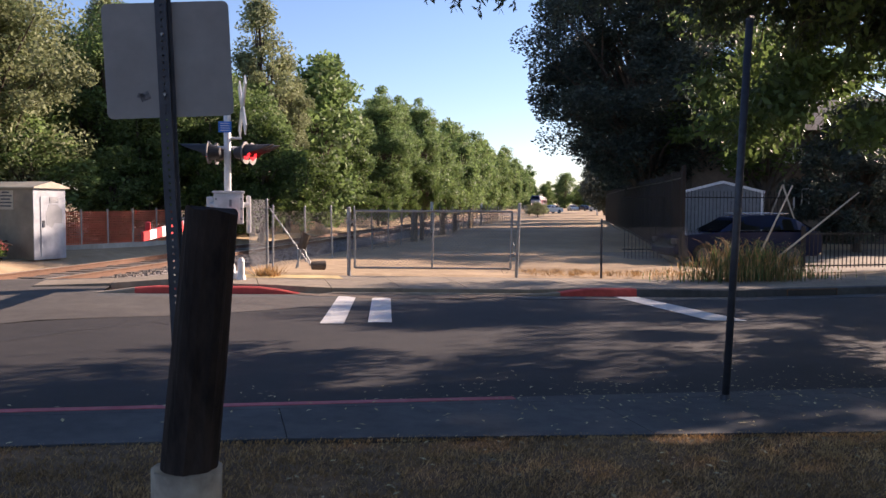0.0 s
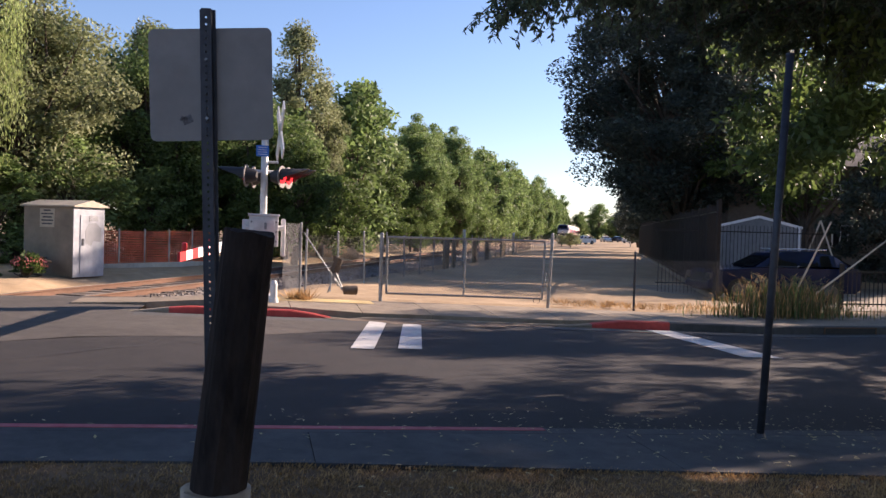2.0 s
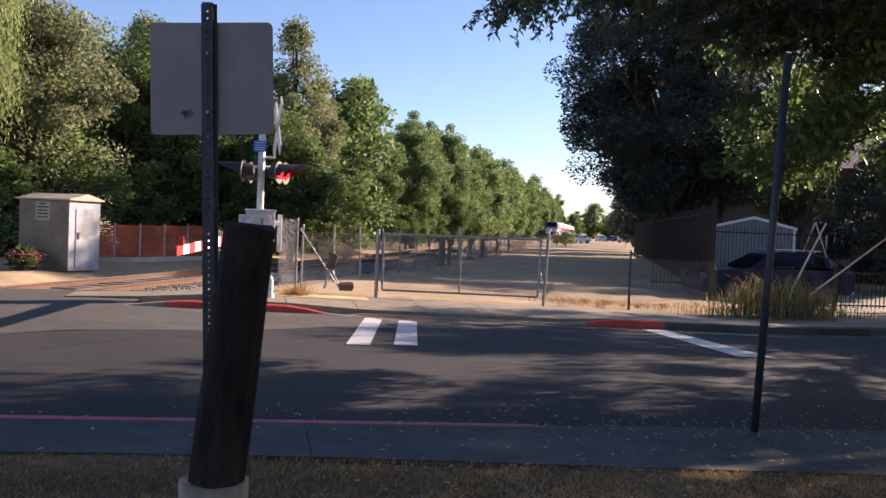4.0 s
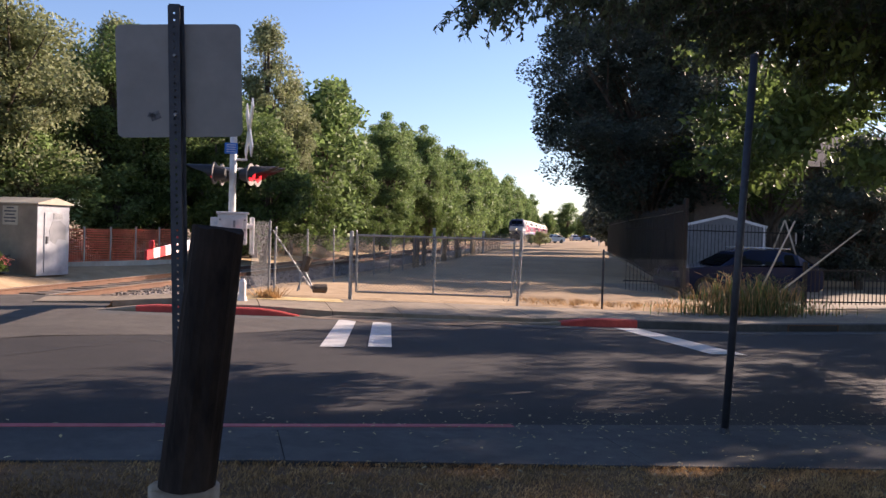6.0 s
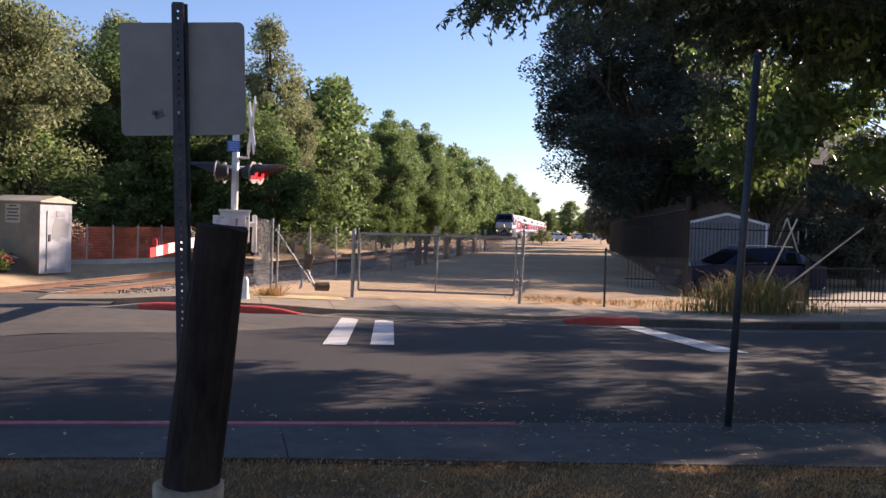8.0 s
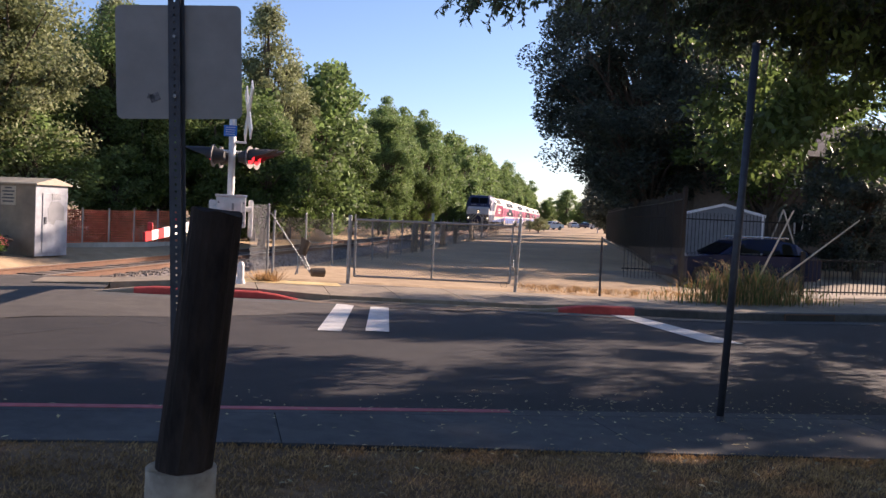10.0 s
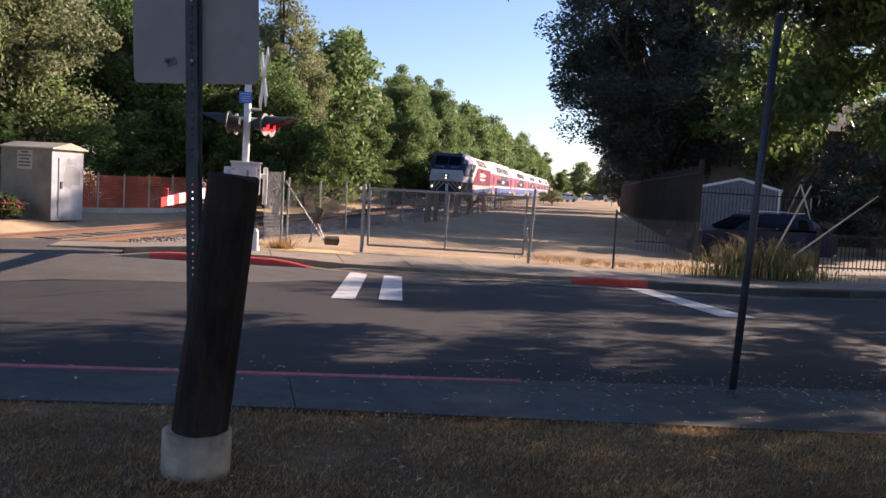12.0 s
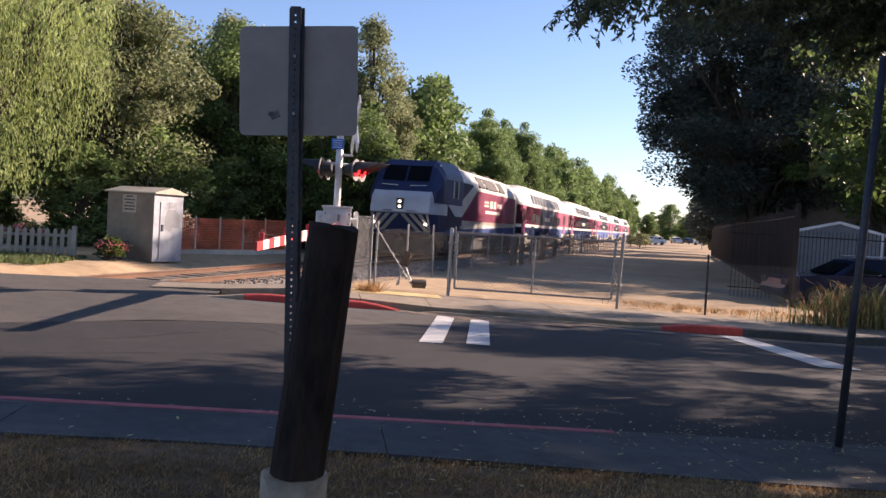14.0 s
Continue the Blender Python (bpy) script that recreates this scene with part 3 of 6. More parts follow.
def build_sign():
    x, y = -0.556, 5.0
    base = Vector((x, y, gz(x) + 0.12))
    sign = thing("road_sign", "back of a square sheet metal sign on a perforated steel post", "road sign", Matrix.Translation(base) @ pose(0, 0, 0, 0, 0, -12))
    # perforated U-section post that leans a little
    lean = Matrix(((1, 0, 0.0, 0), (0, 1, 0, 0), (0, 0, 1, 0), (0, 0, 0, 1)))
    lean[0][2] = -0.038
    bm = bmesh.new()
    w, d, h, t = 0.056, 0.034, 2.52, 0.005
    # front web in segments around the holes
    pitch, r = 0.0381, 0.0055
    k = int(h / pitch)
    for i in range(k):
        z = i * pitch
        bx(bm, -w / 2, -0.005, -d, -d + t, z, z + pitch)
        bx(bm, 0.005, w / 2, -d, -d + t, z, z + pitch)
        bx(bm, -0.005, 0.005, -d, -d + t, z, z + pitch - 0.011)
    bx(bm, -w / 2, w / 2, -d, -d + t, k * pitch, h)
    bx(bm, -0.005, 0.005, -d, -d + t, h - 0.03, k * pitch)
    bx(bm, -w / 2, -w / 2 + t, -d + t, 0, 0, h)
    bx(bm, w / 2 - t, w / 2, -d + t, 0, 0, h)
    bx(bm, -w / 2 - 0.016, -w / 2 + t, 0, t, 0, h)
    bx(bm, w / 2 - t, w / 2 + 0.016, 0, t, 0, h)
    bmesh.ops.transform(bm, matrix=lean, verts=bm.verts[:])
    part("post", bm, GALV_DARK, sign)
    # plate with rounded corners
    bm = bmesh.new()
    W, H, R = 0.68, 0.618, 0.035
    pts = []
    for cx, cz, a0 in ((W / 2 - R, H / 2 - R, 0), (-W / 2 + R, H / 2 - R, 90), (-W / 2 + R, -H / 2 + R, 180), (W / 2 - R, -H / 2 + R, 270)):
        for j in range(6):
            a = radians(a0 + 18 * j)
            pts.append((cx + R * math.cos(a), cz + R * math.sin(a)))
    m = Matrix.Translation((-0.070, 0.014, 2.112)) @ pose(0, 0, 0, 0, -2.6, 0) @ Matrix.Rotation(radians(90), 4, 'Z')
    prism(bm, [(-p[0], p[1]) for p in pts], -0.002, 0.002, m)
    plate = part("plate", bm, ALU, sign, "bare grey aluminium back")
    bm = bmesh.new()
    for a, b, c, d2, e in ((-0.06, -0.02, 0.0, 0.028, 18), (-0.03, 0.025, 0.006, 0.05, -25)):
        bx(bm, a, b, -0.0045, -0.0025, c, d2, Matrix.Translation((-0.180, 0.014, 1.890)) @ pose(0, 0, 0, 0, e, 0))
    part("sticker", bm, STICKER, plate, "torn dark sticker")
    for z in (1.92, 2.24):
        bm = bmesh.new()
        rod(bm, (-0.038 * z, -0.045, z), (-0.038 * z, -0.03, z), 0.009, 0.009, 6)
        part("bolt", bm, GALV, sign)


def build_pole():
    pole = thing("steel_pole", "bare dark steel sign pole on the pavement", "pole", Matrix.Translation((3.22, 5.56, gz(3.22) + 0.15)))
    bm = bmesh.new()
    rod(bm, (0, 0, -0.05), (0.135, 0.01, 2.76), 0.028, 0.028, 14)
    part("tube", bm, GALV_DARK, pole, smooth=True)
    bm = bmesh.new()
    rod(bm, (0, 0, 0), (0, 0, 0.035), 0.042, 0.034, 14)
    part("ground_sleeve", bm, GALV_DARK, pole)
    bm = bmesh.new()
    rod(bm, (0.135, 0.01, 2.755), (0.1355, 0.01, 2.775), 0.031, 0.029, 14)
    part("cap", bm, GALV_DARK, pole)


build_wood_post()
build_sign()
build_pole()


# ---------------------------------------------------------------- crossing signal
def build_signal():
    mx, my = -0.27, 15.3
    z0 = gz(mx) + 0.15
    sig = thing("crossing_signal", "silver railway crossing signal mast with flashing red lamps", "crossing signal", Matrix.Translation((mx, my, z0)))
    bm = bmesh.new()
    rod(bm, (0, 0, 0), (0, 0, 3.9), 0.062, 0.062, 18)
    part("mast", bm, PALE_METAL, sig, smooth=True)
    bm = bmesh.new()
    bx(bm, -0.2, 0.2, -0.2, 0.2, -0.05, 0.1, bevel=0.02)
    rod(bm, (0, 0, 0.1), (0, 0, 0.34), 0.13, 0.09, 16)
    part("base", bm, PALE_METAL, sig)
    # gate mechanism box
    bm = bmesh.new()
    bx(bm, -0.24, 0.26, -0.26, 0.2, 0.95, 1.48, bevel=0.02)
    bx(bm, -0.26, 0.28, -0.28, 0.22, 1.48, 1.52, bevel=0.012)
    bx(bm, -0.36, -0.24, -0.10, 0.12, 1.16, 1.42, bevel=0.02)
    rod(bm, (-0.3, -0.16, 1.28), (0.36, -0.16, 1.28), 0.045, 0.045, 14)
    bx(bm, -0.17, 0.19, -0.285, -0.26, 1.0, 1.42, bevel=0.01)
    mech = part("gate_mechanism", bm, PALE_METAL, sig, "pale grey cast gate machine")
    for z in (1.04, 1.21, 1.38):
        for x in (-0.20, 0.22):
            bm = bmesh.new()
            rod(bm, (x, -0.3, z), (x, -0.28, z), 0.018, 0.018, 6)
            part("bolt", bm, GALV, mech)
    bm = bmesh.new()
    bx(bm, 0.02, 0.06, -0.31, -0.285, 1.25, 1.37)
    part("latch", bm, GALV, mech)
    bm = bmesh.new()
    bx(bm, 0.31, 0.39, -0.12, 0.10, 0.78, 1.44, bevel=0.03)
    part("counterweight", bm, PALE_METAL, sig)
    # crossbuck, seen nearly edge-on
    for a in (45, -45):
        bm = bmesh.new()
        bx(bm, -0.012, 0.012, -0.6, 0.6, -0.114, 0.114, Matrix.Translation((0.26, 0, 2.98)) @ pose(0, 0, 0, 0, 0, 6) @ pose(0, 0, 0, a, 0, 0))
        part("crossbuck_blade", bm, WHITE_ARM, sig, "white crossbuck blade")
    bm = bmesh.new()
    bx(bm, -0.15, 0.07, -0.09, -0.075, 2.53, 2.72)
    blue = part("information_plate", bm, BLUE_SIGN, sig, "small blue emergency notice")
    bm = bmesh.new()
    for i in range(4):
        bx(bm, -0.12, 0.04, -0.094, -0.0905, 2.56 + 0.04 * i, 2.57 + 0.04 * i)
    part("text_bar", bm, WHITE_ARM, blue)
    bm = bmesh.new()
    rod(bm, (-0.26, -0.05, 2.27), (0.26, 0.05, 2.27), 0.028, 0.028, 10)
    rod(bm, (0.0, -0.02, 2.44), (0.24, 0.0, 2.44), 0.022, 0.022, 10)
    part("cross_arm", bm, PALE_METAL, sig)
    # lamp units look up and down the street, two pairs back to back
    for x, yy, yaw in ((-0.24, -0.12, 166), (-0.12, 0.24, 166), (0.24, -0.14, -24), (0.36, 0.16, -24)):
        m = Matrix.Translation((x, yy, 2.18)) @ pose(0, 0, 0, 0, 0, yaw)
        bm = bmesh.new()
        rod(bm, (0.06, 0, 0), (0.078, 0, 0), 0.195, 0.195, 28)
        bmesh.ops.transform(bm, matrix=m, verts=bm.verts[:])
        lamp = part("lamp_background", bm, LAMP_DISC, sig, "round black lamp background, coloured grey for sun sheen")
        bm = bmesh.new()
        rod(bm, (-0.12, 0, 0), (0.06, 0, 0), 0.09, 0.15, 16)
        bmesh.ops.transform(bm, matrix=m, verts=bm.verts[:])
        part("housing", bm, BLACK_PAINT, lamp)
        bm = bmesh.new()
        rod(bm, (0.079, 0, 0), (0.115, 0, 0), 0.125, 0.09, 20)
        bmesh.ops.transform(bm, matrix=m, verts=bm.verts[:])
        part("lens", bm, RED_LENS, lamp, "red signal lens", smooth=True)
        bm = bmesh.new()
        cols = []
        for j in range(17):
            a = radians(-25 + 230 * j / 16)
            L = 0.08 + 0.42 * max(0.0, math.sin(a)) ** 0.7
            cols.append([bm.verts.new((q, rr * math.cos(a), rr * math.sin(a))) for q, rr in ((0.079, 0.148), (0.079 + L, 0.148), (0.079 + L, 0.141), (0.079, 0.141))])
        for j in range(16):
            for q in range(4):
                bm.faces.new((cols[j][q], cols[j + 1][q], cols[j + 1][(q + 1) % 4], cols[j][(q + 1) % 4]))
        bm.faces.new(cols[0])
        bm.faces.new(cols[-1])
        bmesh.ops.transform(bm, matrix=m, verts=bm.verts[:])
        part("visor", bm, BLACK_PAINT, lamp)
    # lowered arm, red and white bands
    tip, root = Vector((-1.24 - mx, 10.3 - my, 1.14 - z0)), Vector((0.0, -0.3, 1.22 - 0.1))
    n = 19
    for i in range(n):
        a, b = root.lerp(tip, i / n), root.lerp(tip, (i + 1) / n)
        bm = bmesh.new()
        h = 0.19 - 0.085 * i / n
        bar(bm, a, b, 0.03, h)
        part("arm_band", bm, (RED_ARM, WHITE_ARM)[i % 2 == 1], sig, ("red reflective band", "white reflective band")[i % 2 == 1])
    for f in (0.45, 0.72, 0.955):
        p = root.lerp(tip, f)
        bm = bmesh.new()
        bx(bm, -0.03, 0.03, -0.03, 0.03, 0.055, 0.16, Matrix.Translation(p), bevel=0.02)
        part("arm_lamp", bm, RED_ARM, sig, "small red arm lamp")
    # white bollard-like cable riser beside it
    b = thing("cable_riser", "white plastic cable riser on the kerbside", "bollard", Matrix.Translation((-0.06, 14.95, gz(0) + 0.13)))
    bm = bmesh.new()
    rod(bm, (0, 0, 0), (0, 0, 0.09), 0.085, 0.075, 14)
    rod(bm, (0, 0, 0.09), (0, 0, 0.34), 0.06, 0.06, 14)
    rod(bm, (0, 0, 0.34), (0, 0, 0.40), 0.06, 0.03, 14)
    part("body", bm, PALE_METAL, b)


build_signal()


def build_cabinet():
    m = YARD @ Matrix.Translation((-4.40, 20.2, 0.235)) @ pose(0, 0, 0, 0, 0, -32)
    cab = thing("signal_cabinet", "beige metal railway equipment hut with a pale door end", "equipment cabinet", m)
    # origin at the near corner; x runs back along the door end, y up and left along the long side
    L, D, H = 1.42, 0.97, 1.59
    bm = bmesh.new()
    bx(bm, -L, 0, 0, D, 0, H, bevel=0.01)
    part("body", bm, BOX_METAL, cab)
    bm = bmesh.new()
    bx(bm, 0.0, 0.012, 0.005, D - 0.005, 0.005, H)
    end = part("door_end", bm, BOX_LIGHT, cab, "grey white painted end, dulled and blued for dappled shade")
    bm = bmesh.new()
    bx(bm, 0.0125, 0.03, 0.2, D - 0.12, 0.08, H - 0.18, bevel=0.006)
    door = part("door", bm, BOX_LIGHT, cab)
    bm = bmesh.new()
    bx(bm, 0.03, 0.05, 0.24, 0.30, 0.72, 0.88, bevel=0.005)
    part("handle", bm, GALV_DARK, door)
    bm = bmesh.new()
    for i in range(5):
        bx(bm, 0.0315, 0.040, 0.46, 0.72, 1.28 + i * 0.028, 1.295 + i * 0.028)
    part("vent", bm, GALV, door)
    # tree shadow on the door, put in as a flat darker shape
    bm = bmesh.new()
    prism(bm, [(0.36, 0.78), (0.52, 0.70), (0.60, 0.82), (0.84, 0.80), (0.84, 1.12), (0.66, 1.24), (0.44, 1.22), (0.34, 1.05)], 0.0305, 0.0325)
    part("shadow_patch", bm, BOX_SHADOW, door, "darker grey patch standing for a tree shadow")
    bm = bmesh.new()
    prism(bm, [(-0.06, H), (D + 0.06, H), (D + 0.06, H + 0.03), (D / 2, H + 0.16), (-0.06, H + 0.03)], -L - 0.06, 0.09)
    part("roof", bm, LABEL, cab, "shallow pitched metal roof")
    bm = bmesh.new()
    bx(bm, -0.94, -0.52, -0.012, -0.003, 1.12, 1.54)
    lab = part("notice", bm, LABEL, cab, "pale notice with lines of text")
    bm = bmesh.new()
    for i, w in enumerate((0.2, 0.34, 0.26, 0.34, 0.3)):
        bx(bm, -0.73 - w / 2, -0.73 + w / 2, -0.016, -0.0125, 1.48 - i * 0.075, 1.515 - i * 0.075)
    part("text_bar", bm, INK, lab)


build_cabinet()


# ---------------------------------------------------------------- chain link
def chain_link(bm, a, b, z0, z1, pitch=0.075, r=0.004, sag=0.0):
    """Woven wire between two posts: crossing diagonals as thin bars."""
    a, b = Vector(a), Vector(b)
    L, H = (b - a).length, z1 - z0
    d = (b - a).normalized()
    side = Vector((-d.y, d.x, 0))
    k = int((L + H) / pitch)
    verts, faces = [], []
    for sgn in (1, -1):
        for i in range(1, k + 1):
            c = i * pitch
            t0, t1 = max(0, c - H), min(L, c)
            if t1 - t0 < 0.02:
                continue
            p, q = (t0, c - t0), (t1, c - t1)
            if sgn < 0:
                p, q = (t0, H - (c - t0)), (t1, H - (c - t1))
            P = a + d * p[0] + Vector((0, 0, z0 + p[1])) + side * 0.003 * sgn
            Q = a + d * q[0] + Vector((0, 0, z0 + q[1])) + side * 0.003 * sgn
            w = (Q - P).normalized()
            e1 = side
            e2 = w.cross(side)
            n = len(verts)
            for R in (P, Q):
                for ang in (0, 120, 240):
                    verts.append(R + e1 * r * math.cos(radians(ang)) + e2 * r * math.sin(radians(ang)))
            faces += [(n, n + 1, n + 4, n + 3), (n + 1, n + 2, n + 5, n + 4), (n + 2, n, n + 3, n + 5)]
    me = bpy.data.meshes.new("tmp")
    me.from_pydata(verts, [], faces)
    bm.from_mesh(me)
    bpy.data.meshes.remove(me)


def post_at(x, y, h, r, parent, mat=GALV, lean=0.0, cap=True, off=0.14):
    bm = bmesh.new()
    z = gz(x, y) + off
    rod(bm, (x, y, z - 0.1), (x + lean, y, z + h), r, r, 12)
    if cap:
        rod(bm, (x + lean, y, z + h), (x + lean, y, z + h + 0.03), r * 1.15, r * 0.5, 12)
    return part("post", bm, mat, parent)


def build_gates():
    gate = thing("chain_link_gate", "wide galvanised chain link vehicle gate, closed", "gate")
    a, b = Vector((2.19, 17.2, 0)), Vector((5.47, 16.75, 0))
    za, zb = gz(2.15) + 0.16, gz(5.5) + 0.23
    h = 1.22
    for nm, p, q, r in (("gate_frame", (a.x + 0.06, a.y, za + 0.06), (a.x + 0.06, a.y, za + h), 0.024), ("gate_frame", (b.x, b.y, zb + 0.05), (b.x + 0.03, b.y, zb + h + 0.03), 0.024),
                        ("gate_frame", (a.x + 0.06, a.y, za + h), (b.x + 0.03, b.y, zb + h + 0.03), 0.022), ("gate_frame", (a.x + 0.06, a.y, za + 0.06), (b.x, b.y, zb + 0.05), 0.022),
                        ("gate_stile", ((a.x + b.x) / 2, (a.y + b.y) / 2, (za + zb) / 2 + 0.05), ((a.x + b.x) / 2 + 0.03, (a.y + b.y) / 2, (za + zb) / 2 + h), 0.02)):
        bm = bmesh.new()
        rod(bm, p, q, r, r, 10)
        part(nm, bm, GALV, gate)
    bm = bmesh.new()
    chain_link(bm, (a.x + 0.06, a.y, 0), (b.x, b.y, 0), za + 0.06, za + h - 0.02)
    for v in bm.verts:
        f = (v.co.x - a.x) / (b.x - a.x)
        v.co.z += (zb + 0.02 - za) * f
    part("wire_mesh", bm, WIRE, gate, "woven diamond wire mesh")
    post = post_at(2.13, 17.2, 1.30, 0.04, gate)
    for z in (0.3, 1.0):
        bm = bmesh.new()
        rod(bm, (2.13, 17.2, za + z - 0.04), (2.13, 17.2, za + z + 0.04), 0.055, 0.055, 10)
        bx(bm, 2.13, 2.25, 17.17, 17.2, za + z - 0.015, za + z + 0.015)
        part("hinge", bm, GALV, gate)
    bm = bmesh.new()
    r1 = bmesh.ops.create_cone(bm, cap_ends=False, segments=14, radius1=0.07, radius2=0.07, depth=0.03, matrix=Matrix.Translation((b.x - 0.13, b.y - 0.03, zb + 0.02)) @ pose(0, 0, 0, 90, 0, 0))
    part("gate_wheel", bm, RUBBER, gate)
    bm = bmesh.new()
    for i in range(7):
        rod(bm, (b.x + 0.05, b.y - 0.03, zb + 0.62 - i * 0.035), (b.x + 0.062, b.y - 0.03, zb + 0.59 - i * 0.035), 0.008, 0.008, 6)
    bx(bm, b.x + 0.03, b.x + 0.08, b.y - 0.04, b.y - 0.02, zb + 0.30, zb + 0.37)
    part("lock_chain", bm, GALV, gate)

    f = thing("chain_link_fence", "galvanised chain link fence beside the gate", "fence")
    pts = [(5.62, 16.8), (7.95, 17.6), (10.45, 18.1)]
    for (x, y), lean in zip(pts[:2], (0.06, 0.0)):
        post_at(x, y, 1.50 if x < 6 else 1.22, 0.034 if x < 6 else 0.026, f, GALV if x < 6 else GALV_DARK, lean)
    for p, q in zip(pts, pts[1:]):
        bm = bmesh.new()
        chain_link(bm, (*p, 0), (*q, 0), gz(p[0]) + 0.16, gz(p[0]) + 1.22, 0.08, 0.0030)
        for v in bm.verts:
            v.co.z += (gz(v.co.x) - gz(p[0]))
        part("wire_mesh", bm, WIRE, f)
    # line fence along the track
    g = thing("track_fence", "old chain link fence along the railway", "fence")
    s, last = 17.6, None
    k = 0
    while s < 120:
        p = along(-6.55 + 0.004 * s, s)
        h = 1.38 + random.uniform(-0.05, 0.05)
        post_at(p.x, p.y, h, 0.024, g, GALV, random.uniform(-0.04, 0.04), off=0.06)
        if last is not None and s < 75:
            bm = bmesh.new()
            chain_link(bm, (last.x, last.y, 0), (p.x, p.y, 0), gz(p.x, p.y) + 0.10, gz(p.x, p.y) + 1.33, 0.085 if s < 40 else 0.16, 0.0015 if s < 40 else 0.003)
            part("wire_mesh", bm, WIRE_OLD, g)
        last = p
        s += 2.3
        k += 1
    # torn cloth screens on it
    for s0, w in ((33.5, 1.3), (35.6, 0.8), (41.0, 1.6), (46, 1.2), (53, 2.0)):
        bm = bmesh.new()
        p, q = along(-6.45, s0), along(-6.45, s0 + w)
        cols = []
        for i in range(9):
            c = p.lerp(q, i / 8)
            w2 = 0.05 * math.sin(i * 1.7)
            cols.append([bm.verts.new((c.x + w2, c.y, gz(c.x, c.y) + z + 0.05 * math.sin(i * 2.3 + z * 3))) for z in (0.08, 0.5, 0.95, 1.32)])
        for i in range(8):
            for j in range(3):
                bm.faces.new((cols[i][j], cols[i + 1][j], cols[i + 1][j + 1], cols[i][j + 1]))
        sol = bmesh.ops.solidify(bm, geom=bm.faces[:], thickness=0.004)
        part("screen_cloth", bm, FABRIC, g, "torn tan privacy cloth")
    # side panel by the signal, curled loose wire
    e = thing("loose_wire_panel", "loose curled chain link panel by the signal", "fence")
    p0, p1 = Vector((0.15, 17.6, 0)), Vector((0.53, 18.4, 0))
    bm = bmesh.new()
    chain_link(bm, p0, p1, gz(0.3) + 0.12, gz(0.3) + 1.55, 0.06, 0.003)
    part("wire_mesh", bm, WIRE, e)
    post_at(0.55, 18.4, 1.42, 0.026, e)
    bm = bmesh.new()
    rod(bm, (0.60, 18.4, gz(0.5) + 1.38), (1.45, 18.2, gz(1.3) + 0.16), 0.013, 0.013, 8)
    part("brace", bm, GALV, e)
    # uprooted post with a lump of concrete
    j = thing("broken_post", "uprooted fence post with a lump of concrete", "debris", Matrix.Translation((1.22, 18.0, gz(1.2) + 0.13)))
    bm = bmesh.new()
    rod(bm, (0.02, 0, 0.42), (0.14, 0, 0.72), 0.075, 0.10, 9)
    for v in bm.verts:
        v.co += Vector((random.uniform(-1, 1), random.uniform(-1, 1), random.uniform(-1, 1))) * 0.02
    part("concrete_lump", bm, TIE, j)
    bm = bmesh.new()
    rod(bm, (0.05, 0, 0.45), (-0.10, 0, 0.0), 0.018, 0.018, 8)
    rod(bm, (0.05, 0, 0.42), (0.24, -0.02, 0.02), 0.018, 0.018, 8)
    rod(bm, (-0.04, 0.02, 0.40), (-0.06, -0.06, 0.02), 0.03, 0.012, 7)
    part("rod", bm, GALV, j)
    r = thing("concrete_plug", "broken round concrete footing lying on the dirt", "debris", Matrix.Translation((1.56, 17.7, gz(1.5) + 0.22)))
    bm = bmesh.new()
    rod(bm, (-0.14, 0, 0), (0.14, 0.05, 0), 0.085, 0.10, 12)
    for v in bm.verts:
        v.co += Vector((random.uniform(-1, 1), random.uniform(-1, 1), random.uniform(-1, 1))) * 0.008
    part("footing", bm, TIE, r)


build_gates()


def build_mound():
    bm = bmesh.new()
    r = bmesh.ops.create_icosphere(bm, subdivisions=4, radius=1.0)
    for v in bm.verts:
        k = noise.noise(v.co * 2.2) * 0.18 + noise.noise(v.co * 7) * 0.05
        v.co = Vector((v.co.x * 1.75 * (1 + k), v.co.y * 1.1 * (1 + k), v.co.z * 0.78 * (1 + k)))
    ob = part("dirt_mound", bm, MOUND, smooth=True)
    ob.matrix_world = Matrix.Translation((3.75, 46.6, gz(4, 46) - 0.12)) @ pose(0, 0, 0, 0, 0, 20)
    tagged(ob, "heap of orange sandy earth beside the railway", "mound")


build_mound()


